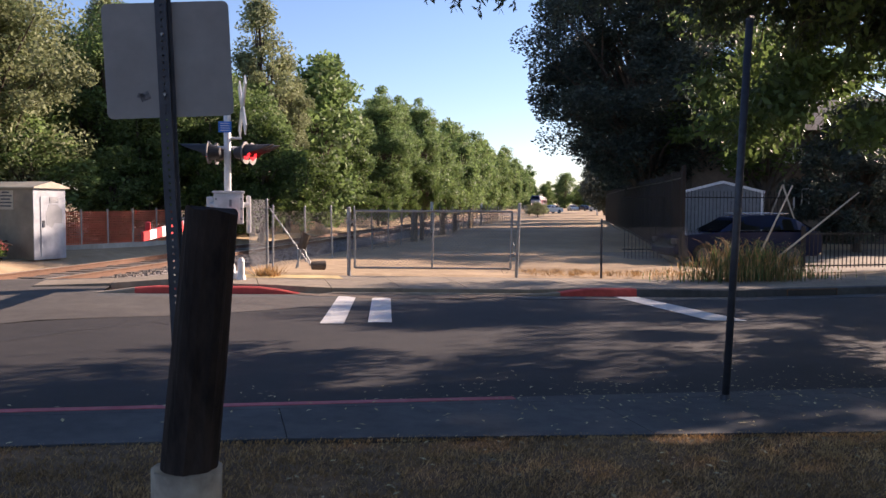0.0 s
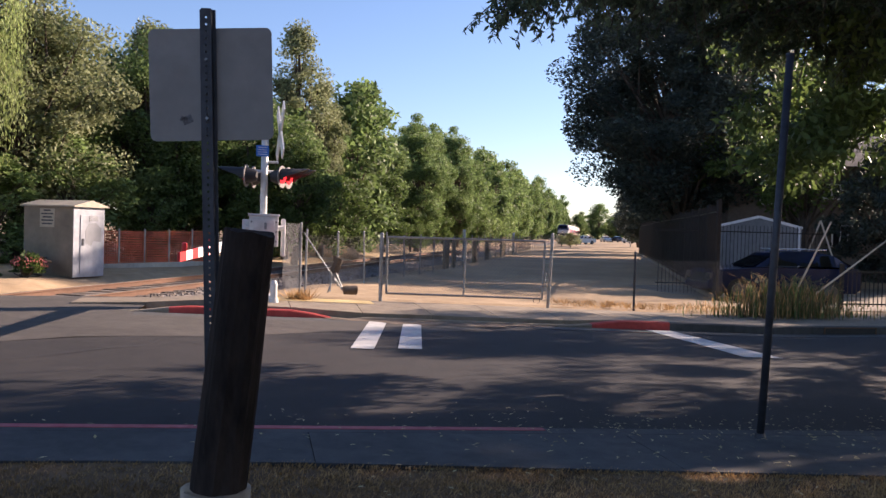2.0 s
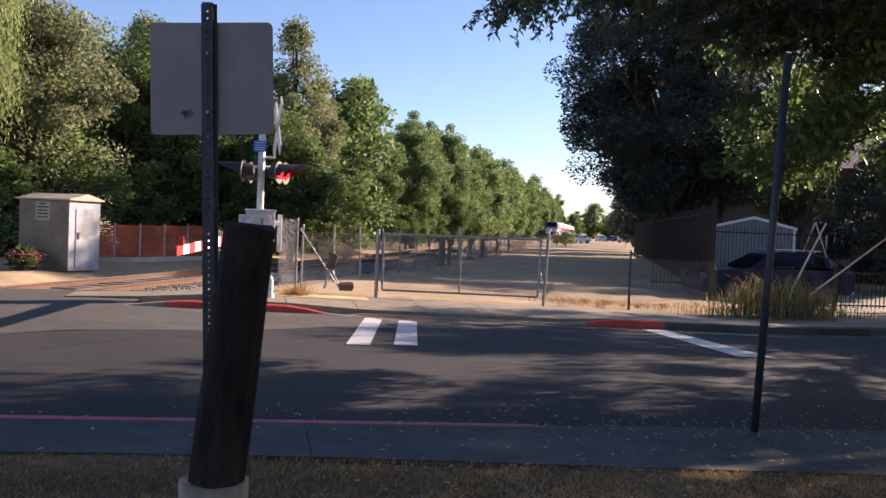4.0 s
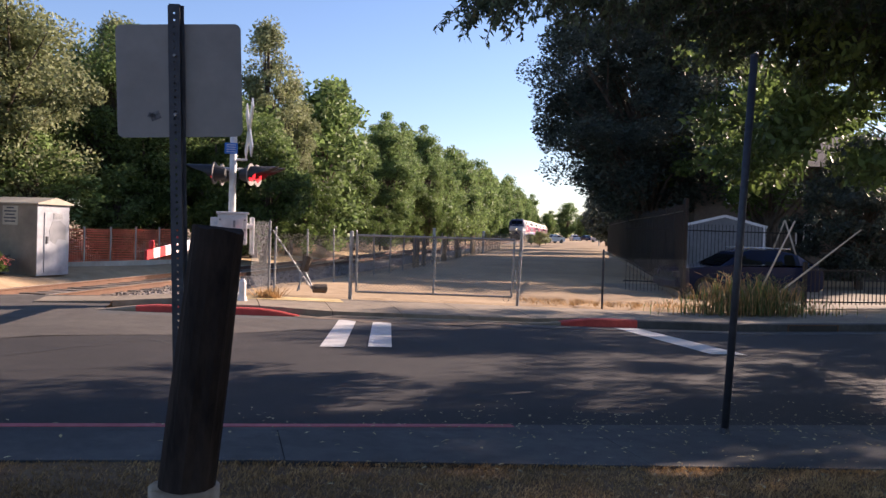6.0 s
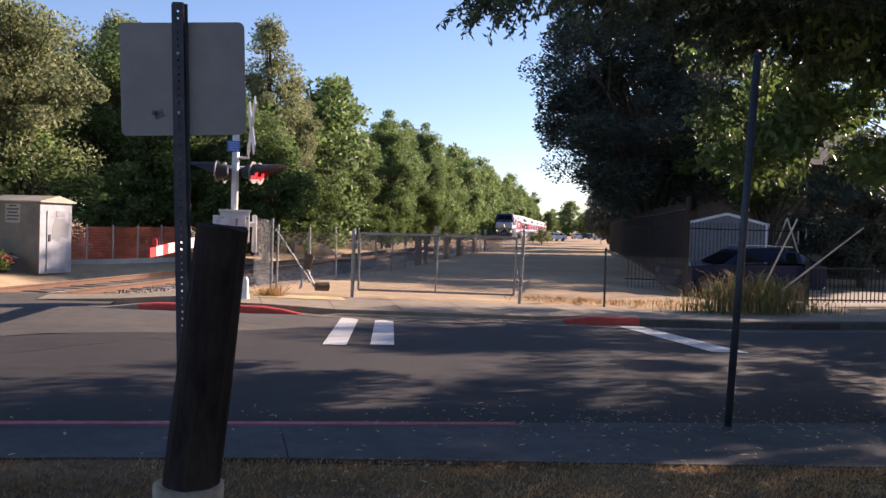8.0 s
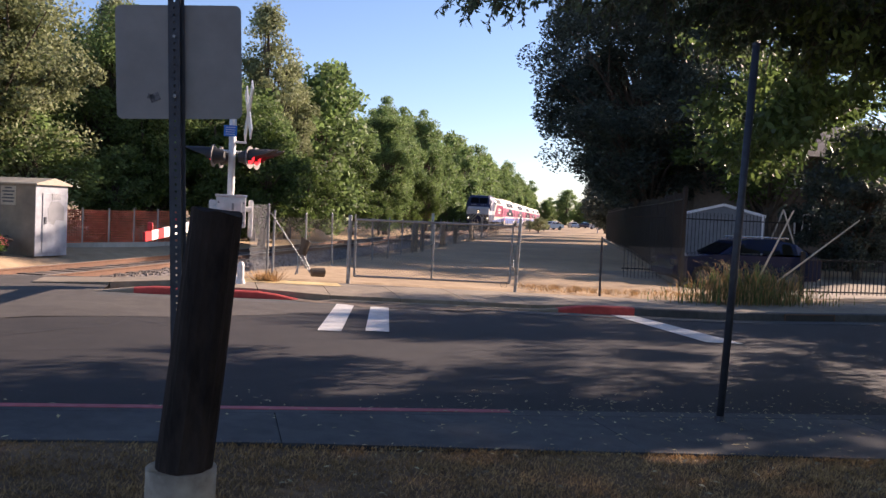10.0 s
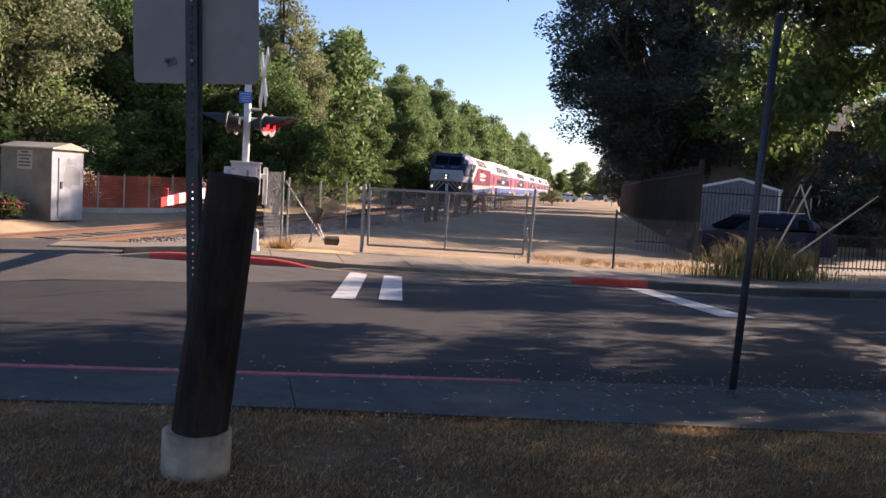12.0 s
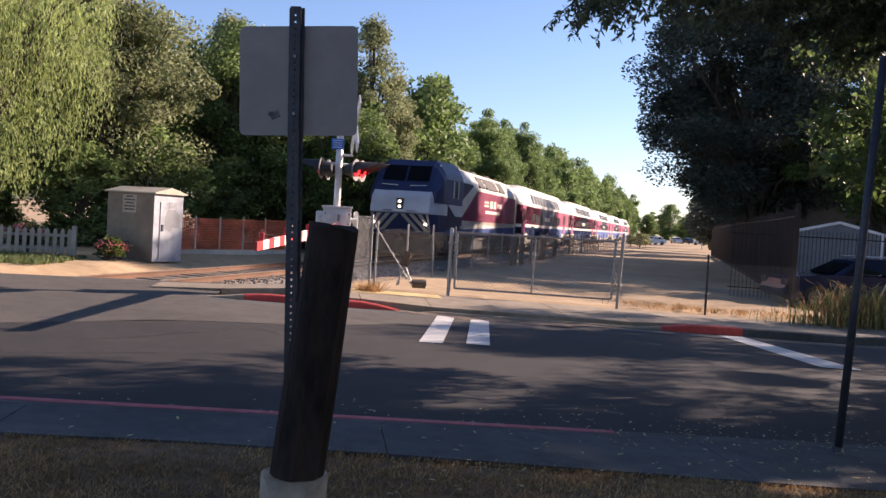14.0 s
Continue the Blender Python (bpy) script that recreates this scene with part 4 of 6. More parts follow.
# ---------------------------------------------------------------- right-hand side: fences, car, shed, house
def build_black_fence():
    f = thing("tall_black_fence", "tall black iron fence with close pickets", "fence")
    n0, s, h = 3.15, 24.4, 2.66
    bm = bmesh.new()
    bx(bm, -0.007, 0.007, -0.007, 0.007, 0.08, h)
    slim = mesh_of("picket", bm, BLACK_IRON)
    far_pickets = bmesh.new()
    k, pitch = 0, 2.4
    while s < 75:
        p = along(n0, s)
        z = gz(p.x, p.y) + 0.06
        b = bmesh.new()
        w = 0.035 if k else 0.05
        bx(b, p.x - w, p.x + w, p.y - w, p.y + w, z - 0.1, z + h + (0.14 if k == 0 else 0.06))
        part("post", b, BLACK_IRON, f)
        q = along(n0, s + pitch)
        zq = gz(q.x, q.y) + 0.06
        for r in (0.18, h - 0.2):
            b = bmesh.new()
            bar(b, (p.x, p.y, z + r), (q.x, q.y, zq + r), 0.035, 0.04)
            part("rail", b, BLACK_IRON, f)
        cnt = 16 if k < 13 else 12
        for i in range(cnt):
            c = along(n0, s + pitch * (i + 0.5) / cnt)
            if k < 13:
                ob = new("picket", slim)
                ob.parent = f
                ob.location = (c.x, c.y, z)
            else:
                bx(far_pickets, c.x - 0.01, c.x + 0.01, c.y - 0.01, c.y + 0.01, z + 0.08, z + h)
        s += pitch
        k += 1
    tagged(part("far_pickets", far_pickets, BLACK_IRON, f), kind="stuff")
    kb = thing("fence_footing", "low concrete footing under the black fence", "kerb", kind="structure")
    for i in range(14):
        a, b2 = along(n0, 24.4 + i * 4), along(n0, 24.4 + i * 4 + 3.98)
        b = bmesh.new()
        bar(b, (a.x, a.y, gz(a.x, a.y) + 0.08), (b2.x, b2.y, gz(b2.x, b2.y) + 0.08), 0.16, 0.16)
        part("footing", b, CONCRETE, kb)
    # low fence in front of the drive
    g = thing("low_iron_fence", "low black iron fence along the pavement", "fence")
    x0, y0, x1, y1 = 14.0, 18.5, 30.0, 18.3
    L = x1 - x0
    yard = thing("yard_fence", "black iron yard fence in front of the shed", "fence")
    for i in range(44):
        ob = new("picket", slim)
        ob.parent = yard
        ob.location = (12.6 + 0.125 * i, 25.6 - 0.02 * i, gz(14, 25) - 0.44)
    for z in (0.25, 2.0):
        b = bmesh.new()
        bar(b, (12.5, 25.6, gz(14, 25) + z), (18.1, 24.7, gz(14, 25) + z), 0.03, 0.04)
        part("rail", b, BLACK_IRON, yard)
    for i in range(int(L / 3.35) + 1):
        x = x0 + 3.35 * i
        y = y0 + (y1 - y0) * (x - x0) / L
        b = bmesh.new()
        bx(b, x - 0.04, x + 0.04, y - 0.04, y + 0.04, gz(x) + 0.05, gz(x) + 1.22)
        part("post", b, BLACK_IRON, g)
    for z in (0.2, 1.02):
        b = bmesh.new()
        bar(b, (x0, y0, gz(x0) + z), (x1, y1, gz(x1) + z), 0.03, 0.035)
        part("rail", b, BLACK_IRON, g)
    bm2 = bmesh.new()
    bx(bm2, -0.009, 0.009, -0.009, 0.009, 0.14, 1.08)
    me = mesh_of("picket", bm2, BLACK_IRON)
    for i in range(int(L / 0.125)):
        x = x0 + 0.125 * (i + 0.5)
        ob = new("picket", me)
        ob.parent = g
        ob.location = (x, y0 + (y1 - y0) * (x - x0) / L, gz(x))


def build_car(name, label, paint, m, L=4.6, W=1.85, H=1.68, suv=True):
    """A car with its nose towards -x, wheels on z = 0."""
    car = thing(name, label, "car", m)
    prof = [(-L / 2, 0.45), (-L / 2 + 0.05, 0.80), (-L / 2 + 0.25, 0.92), (-L * 0.2, 1.02), (-L * 0.2 + 0.05, 1.03), (L / 2 - 0.10, 1.04), (L / 2, 0.95), (L / 2, 0.42), (L / 2 - 0.15, 0.30), (-L / 2 + 0.15, 0.28)]
    bm = bmesh.new()
    rings = []
    for y, k in ((-W / 2, 0.93), (-W / 2 + 0.06, 1.0), (W / 2 - 0.06, 1.0), (W / 2, 0.93)):
        rings.append([bm.verts.new((x * (0.99 if k < 1 else 1), y, z * (1 if k == 1 else (0.985 if z > 0.6 else 1.03)))) for x, z in prof])
    n = len(prof)
    for i in range(3):
        for j in range(n):
            bm.faces.new((rings[i][j], rings[i][(j + 1) % n], rings[i + 1][(j + 1) % n], rings[i + 1][j]))
    bm.faces.new(rings[0])
    bm.faces.new(rings[-1])
    part("body", bm, paint, car)
    cab = [(-L * 0.2, 1.02), (-L * 0.05, H - 0.09), (L * 0.02, H - 0.02), (L * 0.20, H), (L * 0.34, H - 0.13), (L / 2 - 0.10, 1.03)] if suv else \
          [(-L * 0.2, 1.0), (-L * 0.02, H - 0.05), (L * 0.1, H), (L * 0.2, H - 0.06), (L * 0.36, 1.02)]
    bm = bmesh.new()
    rings = []
    for y, k in ((-W / 2 + 0.06, 0), (-W / 2 + 0.24, 1), (W / 2 - 0.24, 1), (W / 2 - 0.06, 0)):
        rings.append([bm.verts.new((x, y, z if k else 1.02 + (z - 1.02) * 0.15)) for x, z in cab])
    n = len(cab)
    for i in range(3):
        for j in range(n - 1):
            bm.faces.new((rings[i][j], rings[i][j + 1], rings[i + 1][j + 1], rings[i + 1][j]))
    part("cabin", bm, paint, car)
    # glass laid on the cabin sides
    for sgn in (-1, 1):
        y0, y1 = sgn * (W / 2 - 0.045), sgn * (W / 2 - 0.205)
        spans = ((-0.13, 0.08), (0.10, 0.22), (0.235, 0.31)) if suv else ((-0.12, 0.08), (0.1, 0.24))
        for a, b in spans:
            bm = bmesh.new()
            za = 1.08
            zt = H - 0.13
            sh = 0.05 * L * (1 if a < 0 else 0)
            vs = [bm.verts.new(v) for v in ((a * L, y0, za), (b * L, y0, za), (b * L - 0.04, y1, zt), (a * L + 0.3 * (a < 0) + sh, y1, zt))]
            bm.faces.new(vs)
            bmesh.ops.solidify(bm, geom=bm.faces[:], thickness=0.012)
            part("window", bm, CAR_GLASS, car)
    bm = bmesh.new()
    vs = [bm.verts.new(v) for v in ((-L * 0.2 - 0.012, -W / 2 + 0.14, 1.05), (-L * 0.2 - 0.012, W / 2 - 0.14, 1.05), (-L * 0.05 - 0.02, W / 2 - 0.28, H - 0.11), (-L * 0.05 - 0.02, -W / 2 + 0.28, H - 0.11))]
    bm.faces.new(vs)
    bmesh.ops.solidify(bm, geom=bm.faces[:], thickness=0.012)
    part("windscreen", bm, CAR_GLASS, car)
    xe = L / 2 if suv else L * 0.37
    bm = bmesh.new()
    low, high = ((L / 2 - 0.12, 1.07), (L * 0.34 + 0.03, H - 0.15)) if suv else ((xe - 0.09, 1.10), (xe - 0.46, H - 0.12))
    vs = [bm.verts.new((x + 0.012, y, z + 0.012)) for (x, z), w in ((low, 0.16), (high, 0.3)) for y in ((-W / 2 + w, W / 2 - w) if w < 0.2 else (W / 2 - w, -W / 2 + w))]
    bm.faces.new(vs)
    bmesh.ops.solidify(bm, geom=bm.faces[:], thickness=0.012)
    part("rear_window", bm, CAR_GLASS, car)
    for y in (-W / 2 + 0.16, W / 2 - 0.16):
        bm = bmesh.new()
        bx(bm, L / 2 - 0.07, L / 2 + 0.015, y - 0.13, y + 0.13, 0.72, 0.98, bevel=0.02)
        part("tail_lamp", bm, TAIL, car, "red tail lamp")
        bm = bmesh.new()
        bx(bm, -L / 2 - 0.01, -L / 2 + 0.12, y - 0.16, y + 0.16, 0.66, 0.82, bevel=0.02)
        part("headlight", bm, RIM, car, "clear headlight")
    for xb in (-L / 2 - 0.04, L / 2 - 0.10):
        bm = bmesh.new()
        bx(bm, xb, xb + 0.14, -W / 2 + 0.03, W / 2 - 0.03, 0.36, 0.58, bevel=0.04)
        part("bumper", bm, CHROME if suv and xb > 0 else paint, car, "bright rear bumper" if suv and xb > 0 else "")
    for x in (-L * 0.31, L * 0.30):
        for y in (-W / 2 + 0.1, W / 2 - 0.1):
            bm = bmesh.new()
            rod(bm, (x, y - 0.11, 0.34), (x, y + 0.11, 0.34), 0.34, 0.34, 20)
            wheel = part("wheel", bm, RUBBER, car)
            bm = bmesh.new()
            s = -1 if y < 0 else 1
            rod(bm, (x, y + 0.10 * s, 0.34), (x, y + 0.118 * s, 0.34), 0.22, 0.20, 16)
            part("rim", bm, RIM, wheel, "dull alloy rim")
    if suv:
        for y in (-W / 2 + 0.32, W / 2 - 0.32):
            bm = bmesh.new()
            rod(bm, (-0.1, y, H + 0.03), (L * 0.3, y, H + 0.045), 0.018, 0.018, 8)
            part("roof_rail", bm, CHROME, car)
    return car


def build_right_side():
    build_black_fence()
    build_car("parked_car", "dark blue sport utility car parked on the drive", CAR_BLUE, Matrix.Translation((14.85, 22.7, gz(15, 22) - 0.07)) @ pose(0, 0, 0, 0, 0, -8), 4.6, 1.85, 1.53)
    # drive slab
    tagged(sheet("driveway", 12.0, 34, 19.5, 29, 2.0, 2.0, -0.07, CONCRETE), "grey concrete drive behind the low fence", "driveway")
    # shed
    shed = thing("garden_shed", "grey metal shed with white trimmed gable", "shed", Matrix.Translation((18.3, 28.7, gz(16, 27) - 0.05)) @ pose(0, 0, 0, 0, 0, -33))
    W, D, H, R = 2.9, 3.0, 2.28, 2.66
    bm = bmesh.new()
    prism(bm, [(-W / 2, 0), (W / 2, 0), (W / 2, H), (0, R), (-W / 2, H)], 0, D, Matrix.Rotation(radians(90), 4, 'Z') @ Matrix.Scale(-1, 4, (0, 1, 0)))
    part("wall", bm, SHED_WALL, shed)
    for i in range(22):
        x = -W / 2 + 0.1 + i * (W - 0.2) / 21
        bm = bmesh.new()
        bx(bm, x - 0.03, x + 0.03, -0.02, 0, 0.03, H - 0.04 + (R - H) * (1 - abs(x) / (W / 2)) * 0.9)
        part("rib", bm, SHED_WALL, shed)
    for s in (-1, 1):
        bm = bmesh.new()
        bar(bm, (s * (W / 2 + 0.08), -0.06, H), (0, -0.06, R + 0.02), 0.05, 0.10)
        part("gable_trim", bm, TRIM, shed, "white gable trim")
        bm = bmesh.new()
        bx(bm, s * W / 2 - 0.05, s * W / 2 + 0.05, -0.05, 0.05, 0, H)
        part("corner_trim", bm, TRIM, shed)
        bm = bmesh.new()
        vs = [(s * (W / 2 + 0.1), -0.08, H), (0, -0.08, R + 0.05), (0, D + 0.1, R + 0.05), (s * (W / 2 + 0.1), D + 0.1, H)]
        bm.faces.new([bm.verts.new(v) for v in vs])
        bmesh.ops.solidify(bm, geom=bm.faces[:], thickness=0.05)
        part("roof", bm, ROOFING, shed)
    # house behind, two storeys
    house = thing("house", "tan stucco two storey house in deep shade", "house", Matrix.Translation((21.4, 36.0, gz(20, 30) - 0.05)) @ pose(0, 0, 0, 0, 0, -25))
    W, D, H = 16.0, 9.0, 5.3
    bm = bmesh.new()
    bx(bm, 0, W, 0, D, 0, H)
    wall = part("wall", bm, HOUSE, house)
    bm = bmesh.new()
    prism(bm, [(-0.6, H - 0.05), (D + 0.6, H - 0.05), (D / 2, H + 1.9)], -0.5, W + 0.5)
    part("roof", bm, ROOFING, house)
    for x, z, w, h in ((1.4, 3.45, 0.75, 0.75), (4.15, 3.75, 0.8, 0.72), (8.2, 3.45, 1.0, 0.9), (12.0, 3.45, 1.0, 0.9), (4.6, 1.55, 0.75, 1.05), (9.5, 1.2, 1.1, 1.1)):
        bm = bmesh.new()
        for a, b, c, d in ((x, x + w, z, z + 0.07), (x, x + w, z + h - 0.07, z + h), (x, x + 0.07, z + 0.07, z + h - 0.07), (x + w - 0.07, x + w, z + 0.07, z + h - 0.07), (x + w / 2 - 0.03, x + w / 2 + 0.03, z + 0.07, z + h - 0.07)):
            bx(bm, a, b, -0.06, 0.02, c, d)
        win = part("window", bm, TRIM, house, "white framed sash window")
        bm = bmesh.new()
        bx(bm, x + 0.05, x + w - 0.05, -0.02, -0.005, z + 0.05, z + h - 0.05)
        part("pane", bm, DARK_GLASS, win)
    # A-frame by the shed
    sw = thing("swing_frame", "pale wooden A-shaped garden frame", "garden frame", Matrix.Translation((20.6, 28.2, gz(20, 27))) @ pose(0, 0, 0, 0, 0, -36))
    for s in (-1, 1):
        bm = bmesh.new()
        bar(bm, (s * 0.85, 0, 0), (0, 0, 2.55), 0.05, 0.06)
        part("leg", bm, PALE_WOOD, sw)
    bm = bmesh.new()
    bar(bm, (-0.4, 0, 1.1), (0.4, 0, 1.1), 0.06, 0.09)
    part("crossbar", bm, PALE_WOOD, sw)
    # two leaning poles
    for a, b in (((11.9, 17.6, 0.0), (12.95, 17.6, 2.02)), ((12.0, 17.3, 0.05), (14.6, 17.3, 1.86))):
        bm = bmesh.new()
        rod(bm, a, b, 0.024, 0.02, 8)
        tagged(part("leaning_pole", bm, PALE_WOOD), "long pale pole leaning out of the grass", "pole", group="leaning poles")


build_right_side()


# ---------------------------------------------------------------- left: nets and picket fence
def build_left_side():
    f = thing("orange_barrier_fence", "orange plastic netting on pale posts", "barrier fence", YARD)
    a, b = Vector((-5.6, 24.9, 0)), Vector((-1.75, 28.2, 0))
    n = 6
    for i in range(n + 1):
        p = a.lerp(b, i / n)
        z = 0.24 + 0.012 * i
        bm = bmesh.new()
        rod(bm, (p.x, p.y, z - 0.1), (p.x, p.y, z + 1.05), 0.028, 0.028, 8)
        part("post", bm, PALE_WOOD, f)
        if i < n:
            q = a.lerp(b, (i + 1) / n)
            bm = bmesh.new()
            for k in range(15):
                zz = z + 0.06 + 0.065 * k + 0.012 * math.sin(k + i)
                bar(bm, (p.x, p.y, zz), (q.x, q.y, zz - 0.01), 0.006, 0.036)
            for k in range(12):
                c = p.lerp(q, (k + 0.5) / 12)
                bx(bm, c.x - 0.012, c.x + 0.012, c.y - 0.003, c.y + 0.003, z + 0.05, z + 1.0)
            part("netting", bm, ORANGE_NET, f)
    bm = bmesh.new()
    bar(bm, (-5.2, 23.9, 0.27), (-1.7, 27.0, 0.31), 0.22, 0.14)
    edging = part("timber_edging", bm, PALE_WOOD)
    edging.matrix_world = YARD
    tagged(edging, "pale timber edging on the ground by the netting", "edging")
    # picket fence
    g = thing("picket_fence", "cream painted wooden picket fence by a lawn", "fence", YARD)
    a, b = Vector((-6.45, 21.0, 0)), Vector((-15.5, 17.8, 0))
    z0 = 0.253
    bm = bmesh.new()
    prism(bm, [(-0.045, 0.03), (0.045, 0.03), (0.045, 0.57), (0, 0.64), (-0.045, 0.57)], -0.012, 0.012)
    me = mesh_of("picket", bm, WHITE_WOOD)
    d = (b - a).normalized()
    ang = math.degrees(math.atan2(d.y, d.x))
    for i in range(55):
        p = a + d * (0.16 * i)
        ob = new("picket", me)
        ob.parent = g
        ob.matrix_basis = Matrix.Translation((p.x, p.y, z0 + random.uniform(-0.015, 0.015))) @ pose(0, 0, 0, 0, 0, ang - 90) @ pose(0, 0, 0, random.uniform(-1.5, 1.5), 0, 0)
    for z in (0.16, 0.46):
        bm = bmesh.new()
        q = Vector((0.02, 0.035, 0))
        bar(bm, (a.x + q.x, a.y + q.y, z0 + z), (b.x + q.x, b.y + q.y, z0 + z), 0.03, 0.07)
        part("rail", bm, WHITE_WOOD, g)
    bm = bmesh.new()
    bx(bm, a.x + 0.05, a.x + 0.15, a.y - 0.02, a.y + 0.08, z0, z0 + 0.70)
    part("end_post", bm, WHITE_WOOD, g)


build_left_side()


# ---------------------------------------------------------------- plants
def grass_patch(name, label, x0, x1, y0, y1, count, h, mat, seed, off=0.13, w=0.006, edge=None):
    rng = np.random.default_rng(seed)
    px, py = rng.uniform(x0, x1, count), rng.uniform(y0, y1, count)
    if edge:
        keep = np.array([q < edge(p) + rng.normal(0, 0.03) for p, q in zip(px, py)])
        px, py = px[keep], py[keep]
    n = len(px)
    # some blades gather in tufts
    k = max(20, n // 40)
    tx, ty = rng.uniform(x0, x1, k), rng.uniform(y0, y1, k)
    pick = rng.integers(0, k, n)
    part_of = rng.random(n) < 0.35
    px = np.where(part_of, tx[pick] + rng.normal(0, 0.03, n), px)
    py = np.where(part_of, np.minimum(ty[pick] + rng.normal(0, 0.03, n), py.max()), py)
    if edge:
        py = np.minimum(py, np.array([edge(p) for p in px]) + rng.normal(0, 0.015, n))
    z = np.array([gz(p, q) for p, q in zip(px, py)]) + off
    ang = rng.uniform(0, 6.283, n)
    lean = rng.uniform(0.2, 1.4, n)
    hh = h * rng.uniform(0.4, 1.3, n)
    tip = np.stack([np.cos(ang) * lean * hh, np.sin(ang) * lean * hh, hh], 1)
    base = np.stack([px, py, z - 0.01], 1)
    side = np.stack([-np.sin(ang + 0.6), np.cos(ang + 0.6), np.zeros(n)], 1) * w
    me = quads(name, base + tip / 2, tip / 2, side, mat)
    return tagged(new(name, me), label, "grass", kind="stuff")


grass_patch("lawn_grass", "short dry straw coloured grass", -3.6, 5.2, 1.9, 5.2, 130000, 0.026, STRAW, 3, 0.135, 0.0035, near_back_limit)
grass_patch("grass_tufts", "coarse dead grass tufts in the lawn", -3.4, 4.6, 2.0, 4.6, 26000, 0.042, STRAW, 9, 0.13, 0.0032, near_back_limit)
grass_patch("verge_grass", "tall dry weeds along the fence foot", 6.2, 10.6, 17.35, 18.7, 1300, 0.12, STRAW, 5, 0.08, 0.008)
grass_patch("fence_tuft", "small yellow dry tuft at the fence foot", 0.25, 0.62, 15.6, 15.85, 260, 0.24, STRAW, 15, 0.10, 0.008)
grass_patch("garden_grass", "green lawn by the picket fence", -17.5, -6.9, 20.2, 24.2, 16000, 0.13, GREEN_GRASS, 6, 0.03, 0.014)


def leaf_litter():
    rng = np.random.default_rng(11)
    n = 2400
    x = rng.uniform(-2.5, 6.5, n)
    y = np.where(rng.random(n) < 0.5, rng.normal(6.3, 0.45, n), rng.uniform(3.2, 6.0, n))
    keep = rng.random(n) < np.clip((x + 1.5) / 5.0, 0.08, 1)
    x, y = x[keep], y[keep]
    n = len(x)
    z = np.array([gz(p) + (0.0 if q > KERB_NEAR else 0.15) for p, q in zip(x, y)]) + 0.008
    a = rng.uniform(0, 6.283, n)
    s = rng.uniform(0.010, 0.027, n)
    ax = np.stack([np.cos(a) * s, np.sin(a) * s, rng.uniform(-0.004, 0.006, n)], 1)
    ay = np.stack([-np.sin(a) * s * 0.45, np.cos(a) * s * 0.45, np.zeros(n)], 1)
    tagged(new("fallen_leaves", quads("fallen_leaves", np.stack([x, y, z], 1), ax, ay, LITTER)), "scattered yellow fallen leaves", "leaves", kind="stuff")


leaf_litter()


def grass_clump():
    rng = np.random.default_rng(8)
    th = thing("ornamental_grass", "tall clump of dry and green ornamental grass", "grass clump")
    for nm, mat, n, seed in (("green_blades", GREEN_GRASS, 760, 1), ("straw_blades", STRAW, 560, 2)):
        rng = np.random.default_rng(seed)
        cx = rng.normal(10.55, 0.85, n)
        cy = rng.normal(15.75, 0.28, n)
        ang = rng.uniform(0, 6.283, n)
        h = rng.uniform(0.3, 1.02, n) * np.clip(1.15 - np.abs(cx - 10.5) / 2.6, 0.4, 1)
        lean = rng.uniform(0.1, 0.75, n)
        pos, ax, ay = [], [], []
        p = np.stack([cx, cy, np.array([gz(c) + 0.13 for c in cx])], 1)
        d = np.stack([np.cos(ang), np.sin(ang), np.zeros(n)], 1)
        for k in range(3):
            e = d * (lean * h * (0.10, 0.30, 0.55)[k])[:, None]
            e[:, 2] = h * (0.45, 0.36, 0.12)[k]
            pos.append(p + e / 2)
            ax.append(e / 2 * 1.06)
            sd = np.stack([-d[:, 1], d[:, 0], np.zeros(n)], 1) * (0.011, 0.010, 0.006)[k]
            ay.append(sd)
            p = p + e
        me = quads(nm, np.concatenate(pos), np.concatenate(ax), np.concatenate(ay), mat)
        ob = new(nm, me)
        ob.parent = th


grass_clump()


def limb(bm, pts, r0, r1, seg=7):
    for i in range(len(pts) - 1):
        a = r0 + (r1 - r0) * i / (len(pts) - 1)
        b = r0 + (r1 - r0) * (i + 1) / (len(pts) - 1)
        rod(bm, pts[i], pts[i + 1], a, b, seg, caps=False)


